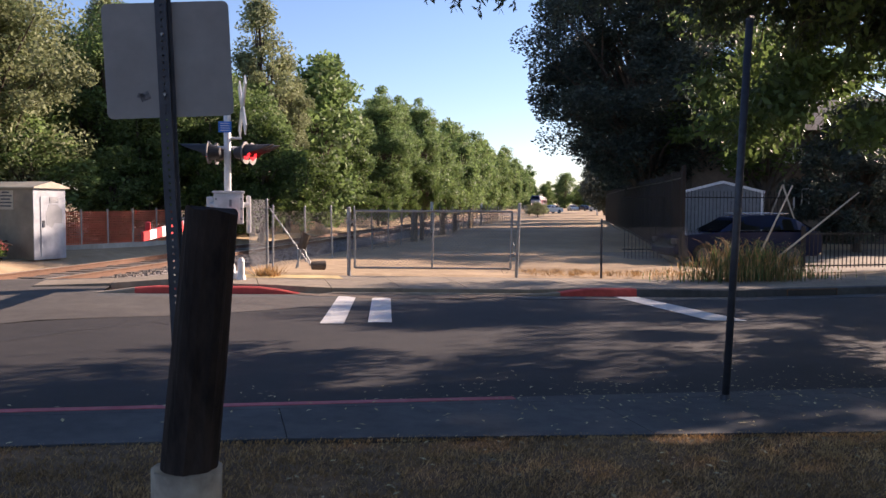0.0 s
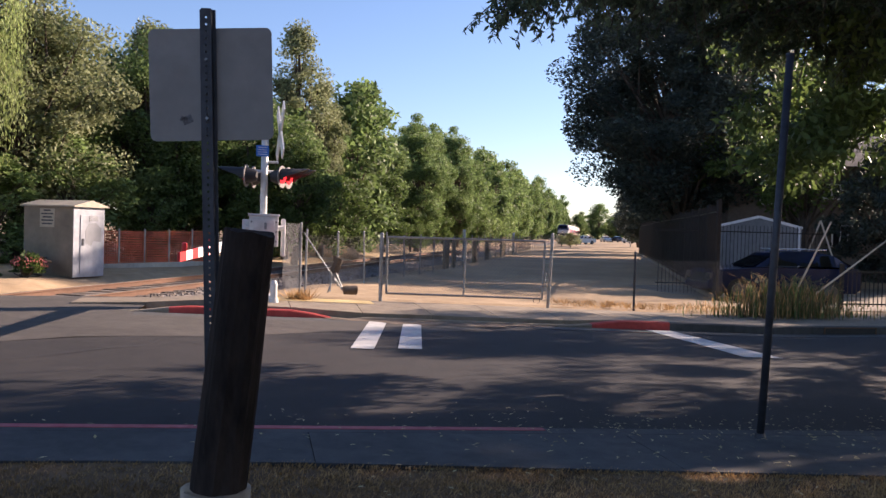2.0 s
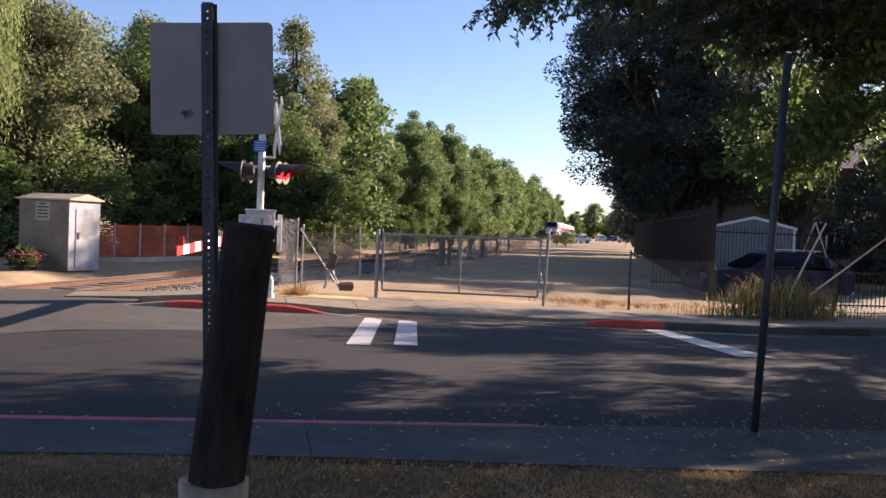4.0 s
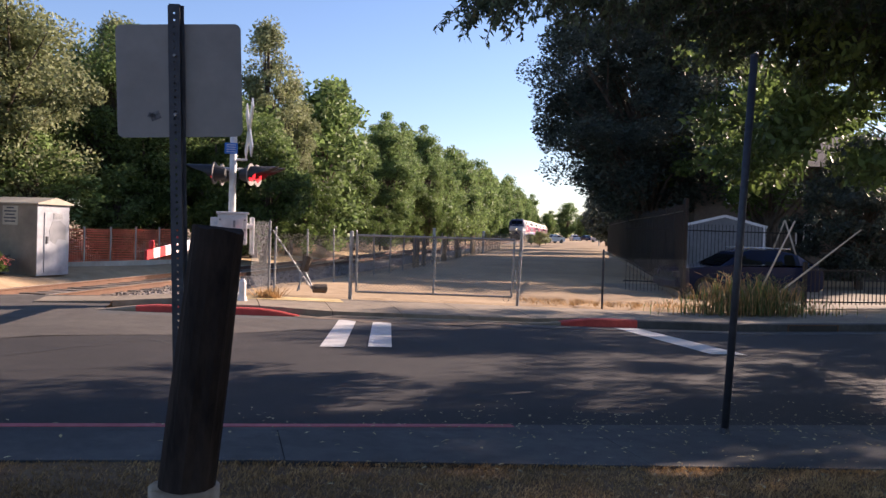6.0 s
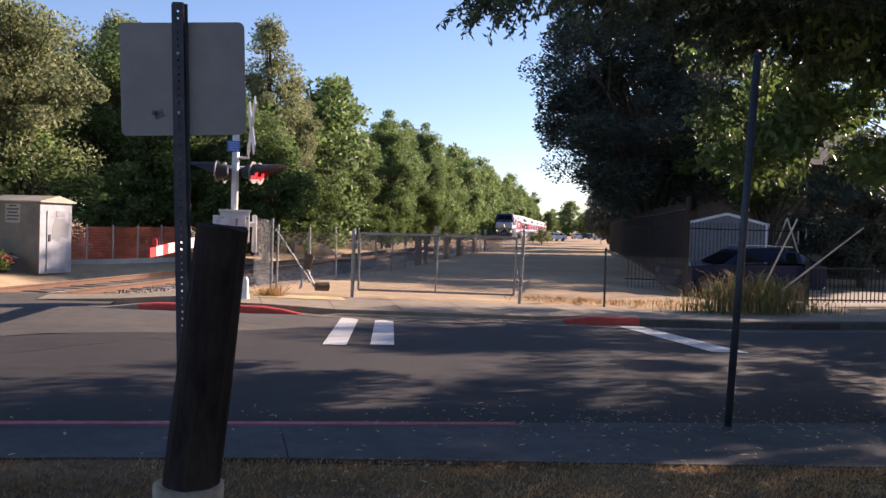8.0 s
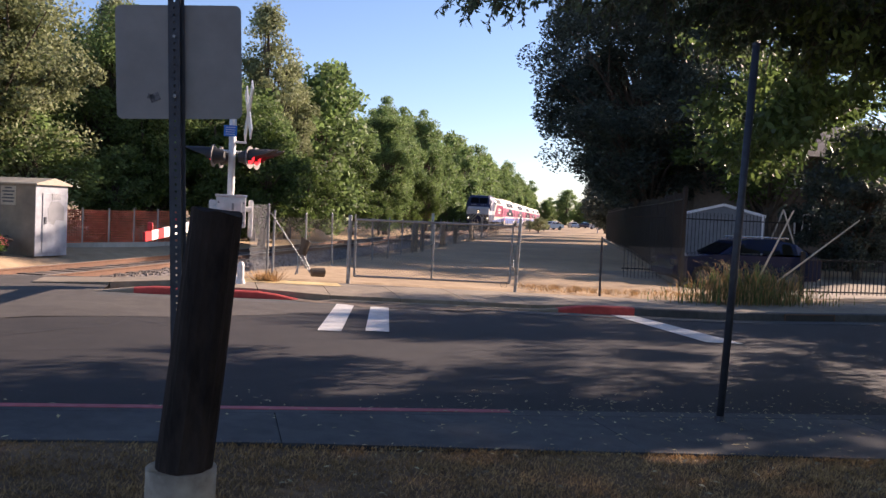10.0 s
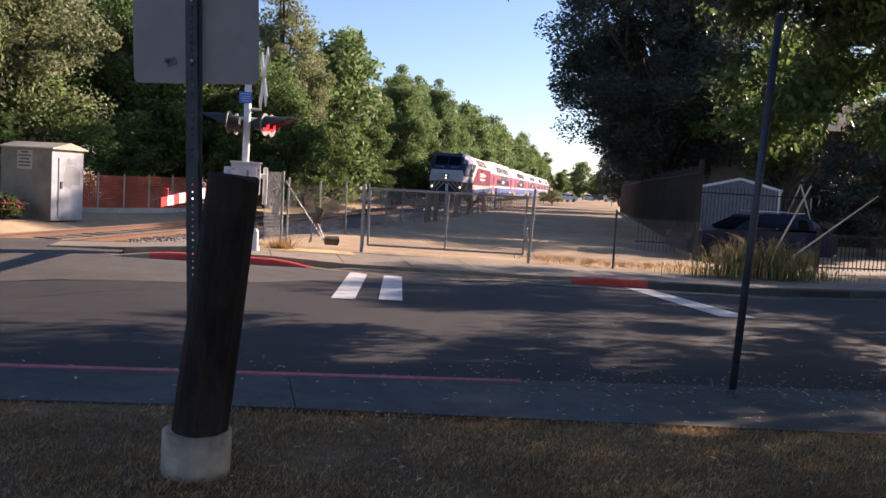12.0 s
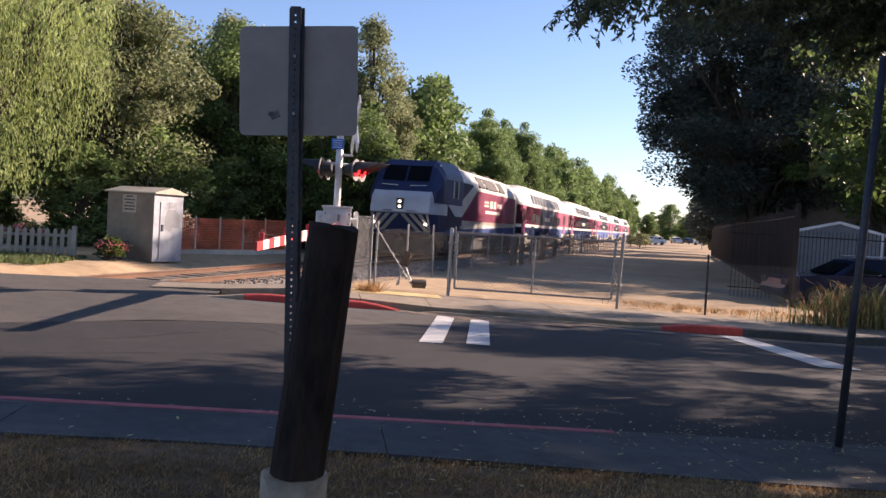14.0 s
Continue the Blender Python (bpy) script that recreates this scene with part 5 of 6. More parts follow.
def make_tree(name, label, seed, height, radius, bare, leaf_mat, leaves, leaf, clumps=70, clump_r=0.9, squash=1.0, droop=0.0, top=0.6, kind="tree"):
    """A tree at the origin: tapered trunk, limbs to each clump, a crown of single leaves with gaps."""
    rng = np.random.default_rng(seed)
    tree = thing(name, label, kind)
    mid = (height + bare) / 2
    half = (height - bare) / 2
    c = []
    while len(c) < clumps:
        p = rng.uniform(-1, 1, 3)
        r = np.linalg.norm(p)
        if r > 1 or r < 0.35:
            continue
        w = 1 - top * max(0, p[2]) ** 1.5 * 0.7
        k = 0.82 + 0.30 * math.sin(seed + 3 * math.atan2(p[1], p[0])) * 0.6
        c.append((p[0] * radius * w * k, p[1] * radius * w * k, mid + p[2] * half * squash))
    c = np.array(c)
    bm = bmesh.new()
    rb = 0.018 * height + 0.07
    trunk = [Vector((0, 0, -0.15)), Vector((rng.normal(0, 0.1), rng.normal(0, 0.1), height * 0.25)), Vector((rng.normal(0, 0.25), rng.normal(0, 0.25), height * 0.5)), Vector((rng.normal(0, 0.4), rng.normal(0, 0.4), height * 0.86))]
    limb(bm, trunk, rb, rb * 0.22, 10)
    for p in c[::2]:
        f = min(0.95, max(0.25, (p[2] - 0.22 * height) / height))
        z = f * 0.8
        k = z * 3
        i = min(2, int(k))
        a = trunk[i].lerp(trunk[i + 1], min(1, k - i))
        b = Vector(p)
        m = a.lerp(b, 0.5) + Vector((rng.normal(0, 0.2), rng.normal(0, 0.2), 0.12 * (b - a).length))
        limb(bm, [a, m, b], rb * 0.28, 0.015, 5)
    part("trunk", bm, BARK, tree, "rough brown bark", smooth=True)
    per = leaves // clumps
    size = clump_r * rng.uniform(0.6, 1.25, clumps)
    off = unit(rng, per * clumps) * (rng.random(per * clumps) ** 0.45)[:, None]
    off = off.reshape(clumps, per, 3) * size[:, None, None]
    off[:, :, 2] *= 0.72
    if droop:
        off[:, :, 2] -= droop * rng.random((clumps, per)) ** 1.3
    pos = (c[:, None, :] + off).reshape(-1, 3)
    pos[:, 2] = np.maximum(pos[:, 2], 0.25)
    n = len(pos)
    ax = unit(rng, n)
    ax[:, 2] = ax[:, 2] * 0.6 - 0.35 - droop * 0.6
    ax /= np.linalg.norm(ax, axis=1)[:, None]
    ay = np.cross(ax, unit(rng, n))
    ay /= np.linalg.norm(ay, axis=1)[:, None] + 1e-9
    s = leaf * rng.uniform(0.6, 1.3, n)
    narrow = 0.22 if droop else 0.5
    me = quads("crown", pos, ax * s[:, None], ay * (s * narrow)[:, None], leaf_mat)
    cr = new("crown", me)
    cr.parent = tree
    return tree


def put(x, y, z, scale=1.0, turn=0.0, flat=1.0):
    m = Matrix.Translation((x, y, z)) @ pose(0, 0, 0, 0, 0, turn) @ Matrix.Diagonal((scale, scale, scale * flat, 1))
    return m


def plant(proto, places):
    """Moves the first tree to its place and copies it to the others: (x, y, scale, turn, height factor)."""
    for i, (x, y, sc, tn, fl) in enumerate(places):
        z = gz(x, y)
        if i == 0:
            ob = proto
            ob.matrix_basis = put(x, y, z, sc, tn, fl)
        else:
            ob = copy_thing(proto, Matrix.Translation((x, y, z)) @ pose(0, 0, 0, 0, 0, tn))
            ob.scale = (sc, sc, sc * fl)


def build_trees():
    green = make_tree("broadleaf_tree", "leafy green tree beside the railway", 1, 9.5, 3.6, 0.2, LEAF_A, 9000, 0.19, 90, 1.0)
    green2 = make_tree("broadleaf_tree", "dense green tree beside the railway", 2, 10.0, 3.2, 0.1, LEAF_A, 9000, 0.19, 80, 1.05, top=0.4)
    fine = make_tree("broadleaf_tree", "leafy green tree behind the hut and the netting", 9, 9.5, 3.5, 0.9, LEAF_A, 36000, 0.085, 120, 0.9)
    olive = make_tree("olive_tree", "sunlit tan green tree behind the hut", 3, 9.0, 3.6, 1.0, LEAF_B, 42000, 0.075, 130, 0.85)
    spire = make_tree("broadleaf_tree", "tall leafy green tree beside the railway", 17, 11.0, 2.9, 0.2, LEAF_A, 34000, 0.10, 110, 0.85, top=0.9)
    near_dark = make_tree("dark_tree", "tall dense dark tree behind the black fence", 4, 12.6, 5.0, 2.3, LEAF_C, 170000, 0.07, 320, 0.85, top=0.0)
    plant(near_dark, [(*along(3.7, 42.5).xy, 1.37, 0, 0.82)])
    dark = make_tree("dark_tree", "tall dark tree beside the dirt lane", 4, 11.7, 5.5, 1.0, LEAF_C, 20000, 0.18, 200, 0.95, top=0.0)
    bright = make_tree("young_tree", "bright green young tree", 5, 5.2, 2.1, 0.5, LEAF_D, 11000, 0.09, 60, 0.7)
    pine = make_tree("thin_tree", "tall thin open crowned tree", 6, 11.0, 1.9, 3.0, LEAF_B, 12000, 0.085, 60, 0.6, top=1.3)
    willow = make_tree("willow_tree", "weeping willow with long hanging yellow green twigs", 7, 10.0, 3.6, 4.4, LEAF_E, 60000, 0.065, 170, 0.36, droop=3.8)
    # left background by the hut
    plant(willow, [(*yard(-9.6, 23.2), 1.2, 0, 1.0), (*yard(-15.5, 24.5), 1.25, 70, 1.0)])
    plant(olive, [(*yard(-7.6, 28.0), 1.17, 0, 1.0), (*yard(-11.5, 31.0), 1.3, 80, 1.05), (*yard(-14.0, 36), 1.3, 150, 1.1), (*yard(-4.6, 36.5), 1.2, 220, 1.0)])
    plant(pine, [(-5.4, 40.0, 1.0, 0, 1.0), (1.5, 44.0, 1.05, 120, 1.08), (2.9, 45.5, 0.85, 40, 1.05)])
    places = [(*yard(-4.4, 32.0), 1.03, 0, 1.0), (-1.6, 39.5, 0.92, 100, 0.95), (0.9, 41.0, 0.8, 200, 0.95), (-8.5, 37, 1.0, 300, 1.0)]
    rng = np.random.default_rng(21)
    s = 50
    row = []
    while s < 330:
        p = along(TRACK_OFF - 6.0 + rng.normal(0, 0.8), s)
        row.append((p.x, p.y, rng.uniform(0.95, 1.15), rng.uniform(0, 360), rng.uniform(1.0, 1.25) * (1 + 0.0012 * (s - 50))))
        p = along(TRACK_OFF - 11.0 + rng.normal(0, 1.0), s + 3)
        row.append((p.x, p.y, rng.uniform(1.0, 1.25), rng.uniform(0, 360), rng.uniform(1.0, 1.3) * (1 + 0.0012 * (s - 50))))
        s += 6.5 + s * 0.03
    plant(spire, [(x, y, sc, tn, fl * min(1.0, 0.76 + 0.025 * i)) for i, (x, y, sc, tn, fl) in enumerate(row[:12])])
    row = row[12:]
    plant(fine, places + [(-2.6, 38.5, 0.9, 40, 1.0)])
    for i in range(16):
        p = along(-16 + 4.6 * i + rng.normal(0, 1), 300 + rng.uniform(0, 45))
        row.append((p.x, p.y, rng.uniform(1.0, 1.5), rng.uniform(0, 360), rng.uniform(0.8, 1.0)))
    plant(green, row[::2])
    plant(green2, [(5.0, 50.0, 1.0, 30, 1.05), (0.5, 43.0, 0.85, 60, 0.9), (*yard(-7.6, 25.6), 0.5, 10, 0.75), (*yard(-10.0, 25.4), 0.54, 80, 0.7), (*yard(-12.6, 24.6), 0.54, 150, 0.7), (*yard(-15.6, 23.6), 0.6, 210, 0.7), (*yard(-6.0, 27.5), 0.6, 260, 0.8), (*yard(-18.5, 24), 0.72, 310, 0.8), (*yard(-3.9, 29.6), 0.48, 30, 0.8)] + row[1::2])
    plant(bright, [(1.2, 37.5, 1.05, 0, 1.0), (3.4, 41.5, 0.8, 90, 1.0), (*yard(-2.9, 31.0), 1.0, 200, 1.1), (-0.3, 36.5, 1.0, 140, 1.1)] + [(*along(TRACK_OFF - 4.0, q).xy, 0.6 + 0.2 * (i % 3), 70 * i, 1.0) for i, q in enumerate((40, 47, 55, 63, 72, 84, 98))])
    hedge = make_tree("dark_evergreen", "broad dark evergreen beside the house", 51, 5.4, 2.7, 0.1, LEAF_C, 30000, 0.075, 130, 0.55, top=0.9)
    plant(hedge, [(23.6, 27.6, 1.08, 0, 1.0)])
    # right: dark trees over the black fence; the hidden one at along(10, 56.5) is added to shade the lane
    plant(dark, [(*along(15.0, 66).xy, 1.1, 200, 1.0), (*along(7.0, 61).xy, 1.05, 100, 1.0), (*along(10.0, 56.5).xy, 0.85, 10, 1.0), (*along(6.2, 75).xy, 1.0, 300, 1.0),
                 (*along(5.0, 86).xy, 0.8, 20, 0.9), (*along(4.5, 103).xy, 0.75, 150, 0.9), (*along(5, 126).xy, 0.8, 250, 0.9), (*along(6, 155).xy, 0.9, 50, 0.9), (37.0, 47.0, 1.0, 80, 0.9),
                 (*along(12, 210).xy, 0.8, 50, 0.9), (*along(20, 260).xy, 0.9, 90, 0.9), (*along(4, 330).xy, 0.9, 130, 0.9), (*along(14, 340).xy, 0.9, 190, 0.9), (*along(-4, 380).xy, 0.9, 230, 0.9)])


build_trees()


def build_near_tree():
    """The big street tree whose crown hangs over the pavement and shades the street."""
    t = make_tree("street_tree", "large street tree overhanging the pavement", 12, 10.5, 6.6, 4.0, LEAF_C, 40000, 0.095, 85, 0.9, top=0.4)
    t.matrix_basis = put(11.0, 4.2, gz(9), 1.0, 0)
    # long bough over the street with feathered hanging twigs
    rng = np.random.default_rng(31)
    bm = bmesh.new()
    tw_c, tw_x, tw_y = [], [], []
    for x_end, y_end, z_end in ((-9.0, 3.9, 4.15), (-8.5, 3.4, 4.3), (-7.8, 4.4, 4.3), (-8.8, 4.3, 4.2), (-7.0, 4.6, 4.35), (-6.2, 5.0, 4.3), (-5.6, 5.2, 4.25), (-5.0, 5.6, 4.2), (-4.4, 5.2, 4.2),
                                (-3.8, 5.7, 4.15), (-3.2, 5.2, 4.1), (-2.6, 5.6, 4.1), (-2.0, 5.2, 4.15), (-4.6, 4.4, 4.1), (-3.0, 4.6, 4.0), (-5.8, 4.4, 4.3)):
        tip = Vector((x_end, y_end, z_end))
        root = Vector((0, 0, 4.4))
        pts = [root, root.lerp(tip, 0.35) + Vector((0, 0, 0.75)), root.lerp(tip, 0.7) + Vector((0, 0, 0.55)), tip]
        limb(bm, pts, 0.09, 0.012, 7)
        for k in range(90):
            f = 1 - 0.75 * rng.random() ** 1.6
            i = min(2, int(f * 3))
            p = pts[i].lerp(pts[i + 1], f * 3 - i)
            d = Vector((rng.normal(-0.3, 0.5), rng.normal(0, 0.5), -1)).normalized()
            L = rng.uniform(0.35, 0.8)
            e = p + d * L + Vector((0, 0, 0.15))
            limb(bm, [p, p + d * L * 0.5 + Vector((0, 0, 0.08)), e], 0.008, 0.003, 4)
            for j in range(34):
                c = p.lerp(e, (j + 2) / 35)
                w = Vector((rng.normal(), rng.normal(), rng.normal() - 0.8)).normalized()
                s = rng.uniform(0.032, 0.055)
                tw_c.append(c + w * s)
                tw_x.append(w * s)
                q = w.cross(Vector((rng.normal(), rng.normal(), rng.normal()))).normalized()
                tw_y.append(q * s * 0.33)
    # leafy clumps along the boughs
    for x, y, z in ((-7.4, 4.4, 5.0), (-6.6, 4.7, 4.9), (-6.0, 5.0, 4.9), (-5.3, 5.2, 4.8), (-4.6, 5.3, 4.8), (-3.9, 5.4, 4.7), (-3.2, 5.3, 4.7), (-2.5, 5.3, 4.7), (-1.8, 5.2, 4.7), (-4.2, 4.6, 4.5), (-3.0, 4.6, 4.4), (-5.4, 4.5, 4.7)):
        for j in range(1700):
            w = Vector((rng.normal(), rng.normal(), rng.normal())).normalized()
            c = Vector((x, y, z)) + Vector((w.x * 0.75, w.y * 0.6, w.z * 0.5)) * rng.random() ** 0.4
            s = rng.uniform(0.035, 0.065)
            tw_c.append(c)
            tw_x.append(Vector((rng.normal(), rng.normal(), rng.normal() - 0.6)).normalized() * s)
            tw_y.append(tw_x[-1].cross(w).normalized() * s * 0.45)
    # lower leafy sprays where the sun comes through
    lo_c, lo_x, lo_y = [], [], []
    for k in range(74):
        az = radians(rng.uniform(29.5, 44.0))
        d = rng.uniform(10.2, 13.2)
        fall = rng.uniform(0.0, 1.0) ** 0.8
        c0 = Vector((d * math.sin(az) - 11.0, d * math.cos(az) - 4.2, 4.75 - 2.25 * fall))
        a0 = Vector((c0.x + rng.normal(0, 0.2), c0.y + rng.normal(0, 0.2), 4.7))
        if fall < 0.6:
            limb(bm, [a0, a0.lerp(c0, 0.5) + Vector((0.1, 0.05, 0)), c0], 0.012, 0.004, 4)
        for j in range(150):
            w = Vector((rng.normal(), rng.normal(), rng.normal())).normalized()
            c = c0 + Vector((w.x * 0.42, w.y * 0.42, w.z * 0.30)) * rng.random() ** 0.5
            s = rng.uniform(0.04, 0.085)
            lo_c.append(c)
            lo_x.append(Vector((rng.normal(), rng.normal(), rng.normal() - 0.7)).normalized() * s)
            lo_y.append(lo_x[-1].cross(w).normalized() * s * 0.42)
    ob = new("leaf_spray", quads("leaf_spray", np.array(lo_c), np.array(lo_x), np.array(lo_y), LEAF_F))
    ob.parent = t
    bough = part("bough", bm, BARK, t)
    ob = new("hanging_leaves", quads("hanging_leaves", np.array(tw_c), np.array(tw_x), np.array(tw_y), LEAF_H))
    ob.parent = t
    u = make_tree("street_tree", "street tree with sunlit yellow green leaves", 13, 7.4, 4.4, 2.4, LEAF_D, 20000, 0.08, 60, 0.74, top=0.4)
    u.matrix_basis = put(18.4, 16.4, gz(9), 1.12, 0, 0.86)
    # unseen copies, added out of view to shade the street and lawn
    copy_thing(t, put(18.5, 4.3, gz(9), 1.12, 0))
    copy_thing(t, put(30.5, 3.2, gz(9), 1.05, 20))
    copy_thing(t, put(4.6, -3.4, gz(4), 1.0, 250))
    # unseen broad tree, added to keep sky light off the lawn and near street
    v = make_tree("street_tree", "unseen broad tree added to shade the near lawn and street", 14, 10.8, 7.0, 3.8, LEAF_C, 15000, 0.17, 90, 1.1, top=0.3)
    v.matrix_basis = put(12.5, -6.0, gz(9), 1.05, 110)
    # unseen copy, added to shade the right end of the far pavement
    copy_thing(u, put(25.6, 18.4, gz(9), 1.05, 40))
    copy_thing(u, put(22.6, 32.0, gz(9), 1.3, 90))


build_near_tree()


def build_distance():
    cars = ((-3.6, 150, CAR_WHITE, 20), (0.5, 205, CAR_WHITE, 80), (3.5, 215, CAR_BLUE, 95), (6.0, 190, CAR_WHITE, 100))
    for n, s, paint, a in cars:
        p = along(n, s)
        build_car("distant_car", ("white" if paint is CAR_WHITE else "dark blue") + " car parked far down the dirt lane", paint, Matrix.Translation((p.x, p.y, gz(p.x, p.y) - 0.02)) @ pose(0, 0, 0, 0, 0, a), 4.6, 1.8, 1.5, False)
    b = make_tree("dry_bush", "round dry brown bush on the dirt lane", 41, 1.9, 1.4, 0.1, LEAF_B, 3500, 0.07, 30, 0.4, kind="bush")
    p = along(-4.3, 112)
    b.matrix_basis = put(p.x, p.y, gz(p.x, p.y), 1.0)
    for s in (122, 126, 131):
        q = along(-6.0 + (s - 122) * 0.2, s)
        copy_thing(b, put(q.x, q.y, gz(q.x, q.y), 0.8, s * 7))
    h = make_tree("flowering_bush", "small bush with yellow and red leaves by the hut", 42, 0.75, 0.5, 0.05, LEAF_D, 2600, 0.045, 26, 0.2, kind="bush")
    rng = np.random.default_rng(77)
    c = unit(rng, 260)
    c[:, 2] = np.abs(c[:, 2])
    c = c * np.array((0.48, 0.48, 0.36)) * rng.uniform(0.85, 1.05, (260, 1)) + np.array((0, 0, 0.38))
    d = unit(rng, 260)
    e = np.cross(d, unit(rng, 260))
    ob = new("blossoms", quads("blossoms", c, d * 0.035, e * 0.03, BLOSSOM))
    ob.parent = h
    ob["label"] = "small pink blossoms"
    h.matrix_basis = put(*yard(-5.25, 20.0), -0.10, 0.95)
    copy_thing(h, put(*yard(-7.6, 21.5), -0.08, 1.3, 80))
    # marker posts and a small sign beside the lane
    for n, s, hh in ((-6.6, 62, 1.6), (4.0, 130, 2.4), (-8.0, 48, 1.7)):
        q = along(n, s)
        m = thing("marker_post", "white wooden marker post", "post", Matrix.Translation((q.x, q.y, gz(q.x, q.y))), group="marker posts")
        bm = bmesh.new()
        bx(bm, -0.07, 0.07, -0.07, 0.07, -0.1, hh, bevel=0.01)
        part("shaft", bm, TRIM, m)
        bm = bmesh.new()
        bx(bm, -0.09, 0.09, -0.09, 0.09, hh, hh + 0.04)
        part("cap", bm, TRIM, m)


build_distance()


# ---------------------------------------------------------------- the train
def loft(bm, rings, cap=True):
    vs = [[bm.verts.new(p) for p in r] for r in rings]
    n = len(rings[0])
    for a, b in zip(vs, vs[1:]):
        for j in range(n):
            bm.faces.new((a[j], a[(j + 1) % n], b[(j + 1) % n], b[j]))
    if cap:
        bm.faces.new(vs[0][::-1])
        bm.faces.new(vs[-1])


def bogie(parent, y, r=0.5):
    bm = bmesh.new()
    for s in (-1, 1):
        bx(bm, s * 1.15 - 0.09, s * 1.15 + 0.09, y - 1.7, y + 1.7, 0.45, 0.78, bevel=0.04)
        for k in (-1.2, 1.2):
            bx(bm, s * 1.2 - 0.12, s * 1.2 + 0.12, y + k - 0.22, y + k + 0.22, 0.32, 0.72, bevel=0.04)
            rod(bm, (s * 1.24, y + k * 0.5, 0.55), (s * 1.24, y + k * 0.5, 0.95), 0.12, 0.12, 10)
    bx(bm, -1.1, 1.1, y - 0.3, y + 0.3, 0.5, 0.85)
    b = part("bogie", bm, UNDER, parent, "dirty steel bogie")
    for k in (-1.2, 1.2):
        bm = bmesh.new()
        for s in (-1, 1):
            rod(bm, (s * 0.70, y + k, r), (s * 0.83, y + k, r), r, r, 22)
        rod(bm, (-0.8, y + k, r), (0.8, y + k, r), 0.09, 0.09, 10)
        part("wheelset", bm, RUST, b)


def side_strip(parent, name, mat, y0, y1, lo, hi, x, label="", n=1, lo1=None, hi1=None):
    """A painted band on the right and left sides between heights lo and hi."""
    lo1, hi1 = (lo if lo1 is None else lo1), (hi if hi1 is None else hi1)
    for s in (-1, 1):
        bm = bmesh.new()
        vs = [bm.verts.new(p) for p in ((s * x, y0, lo), (s * x, y1, lo1), (s * x, y1, hi1), (s * x, y0, hi))]
        bm.faces.new(vs)
        bmesh.ops.solidify(bm, geom=bm.faces[:], thickness=0.006)
        part(name, bm, mat, parent, label)


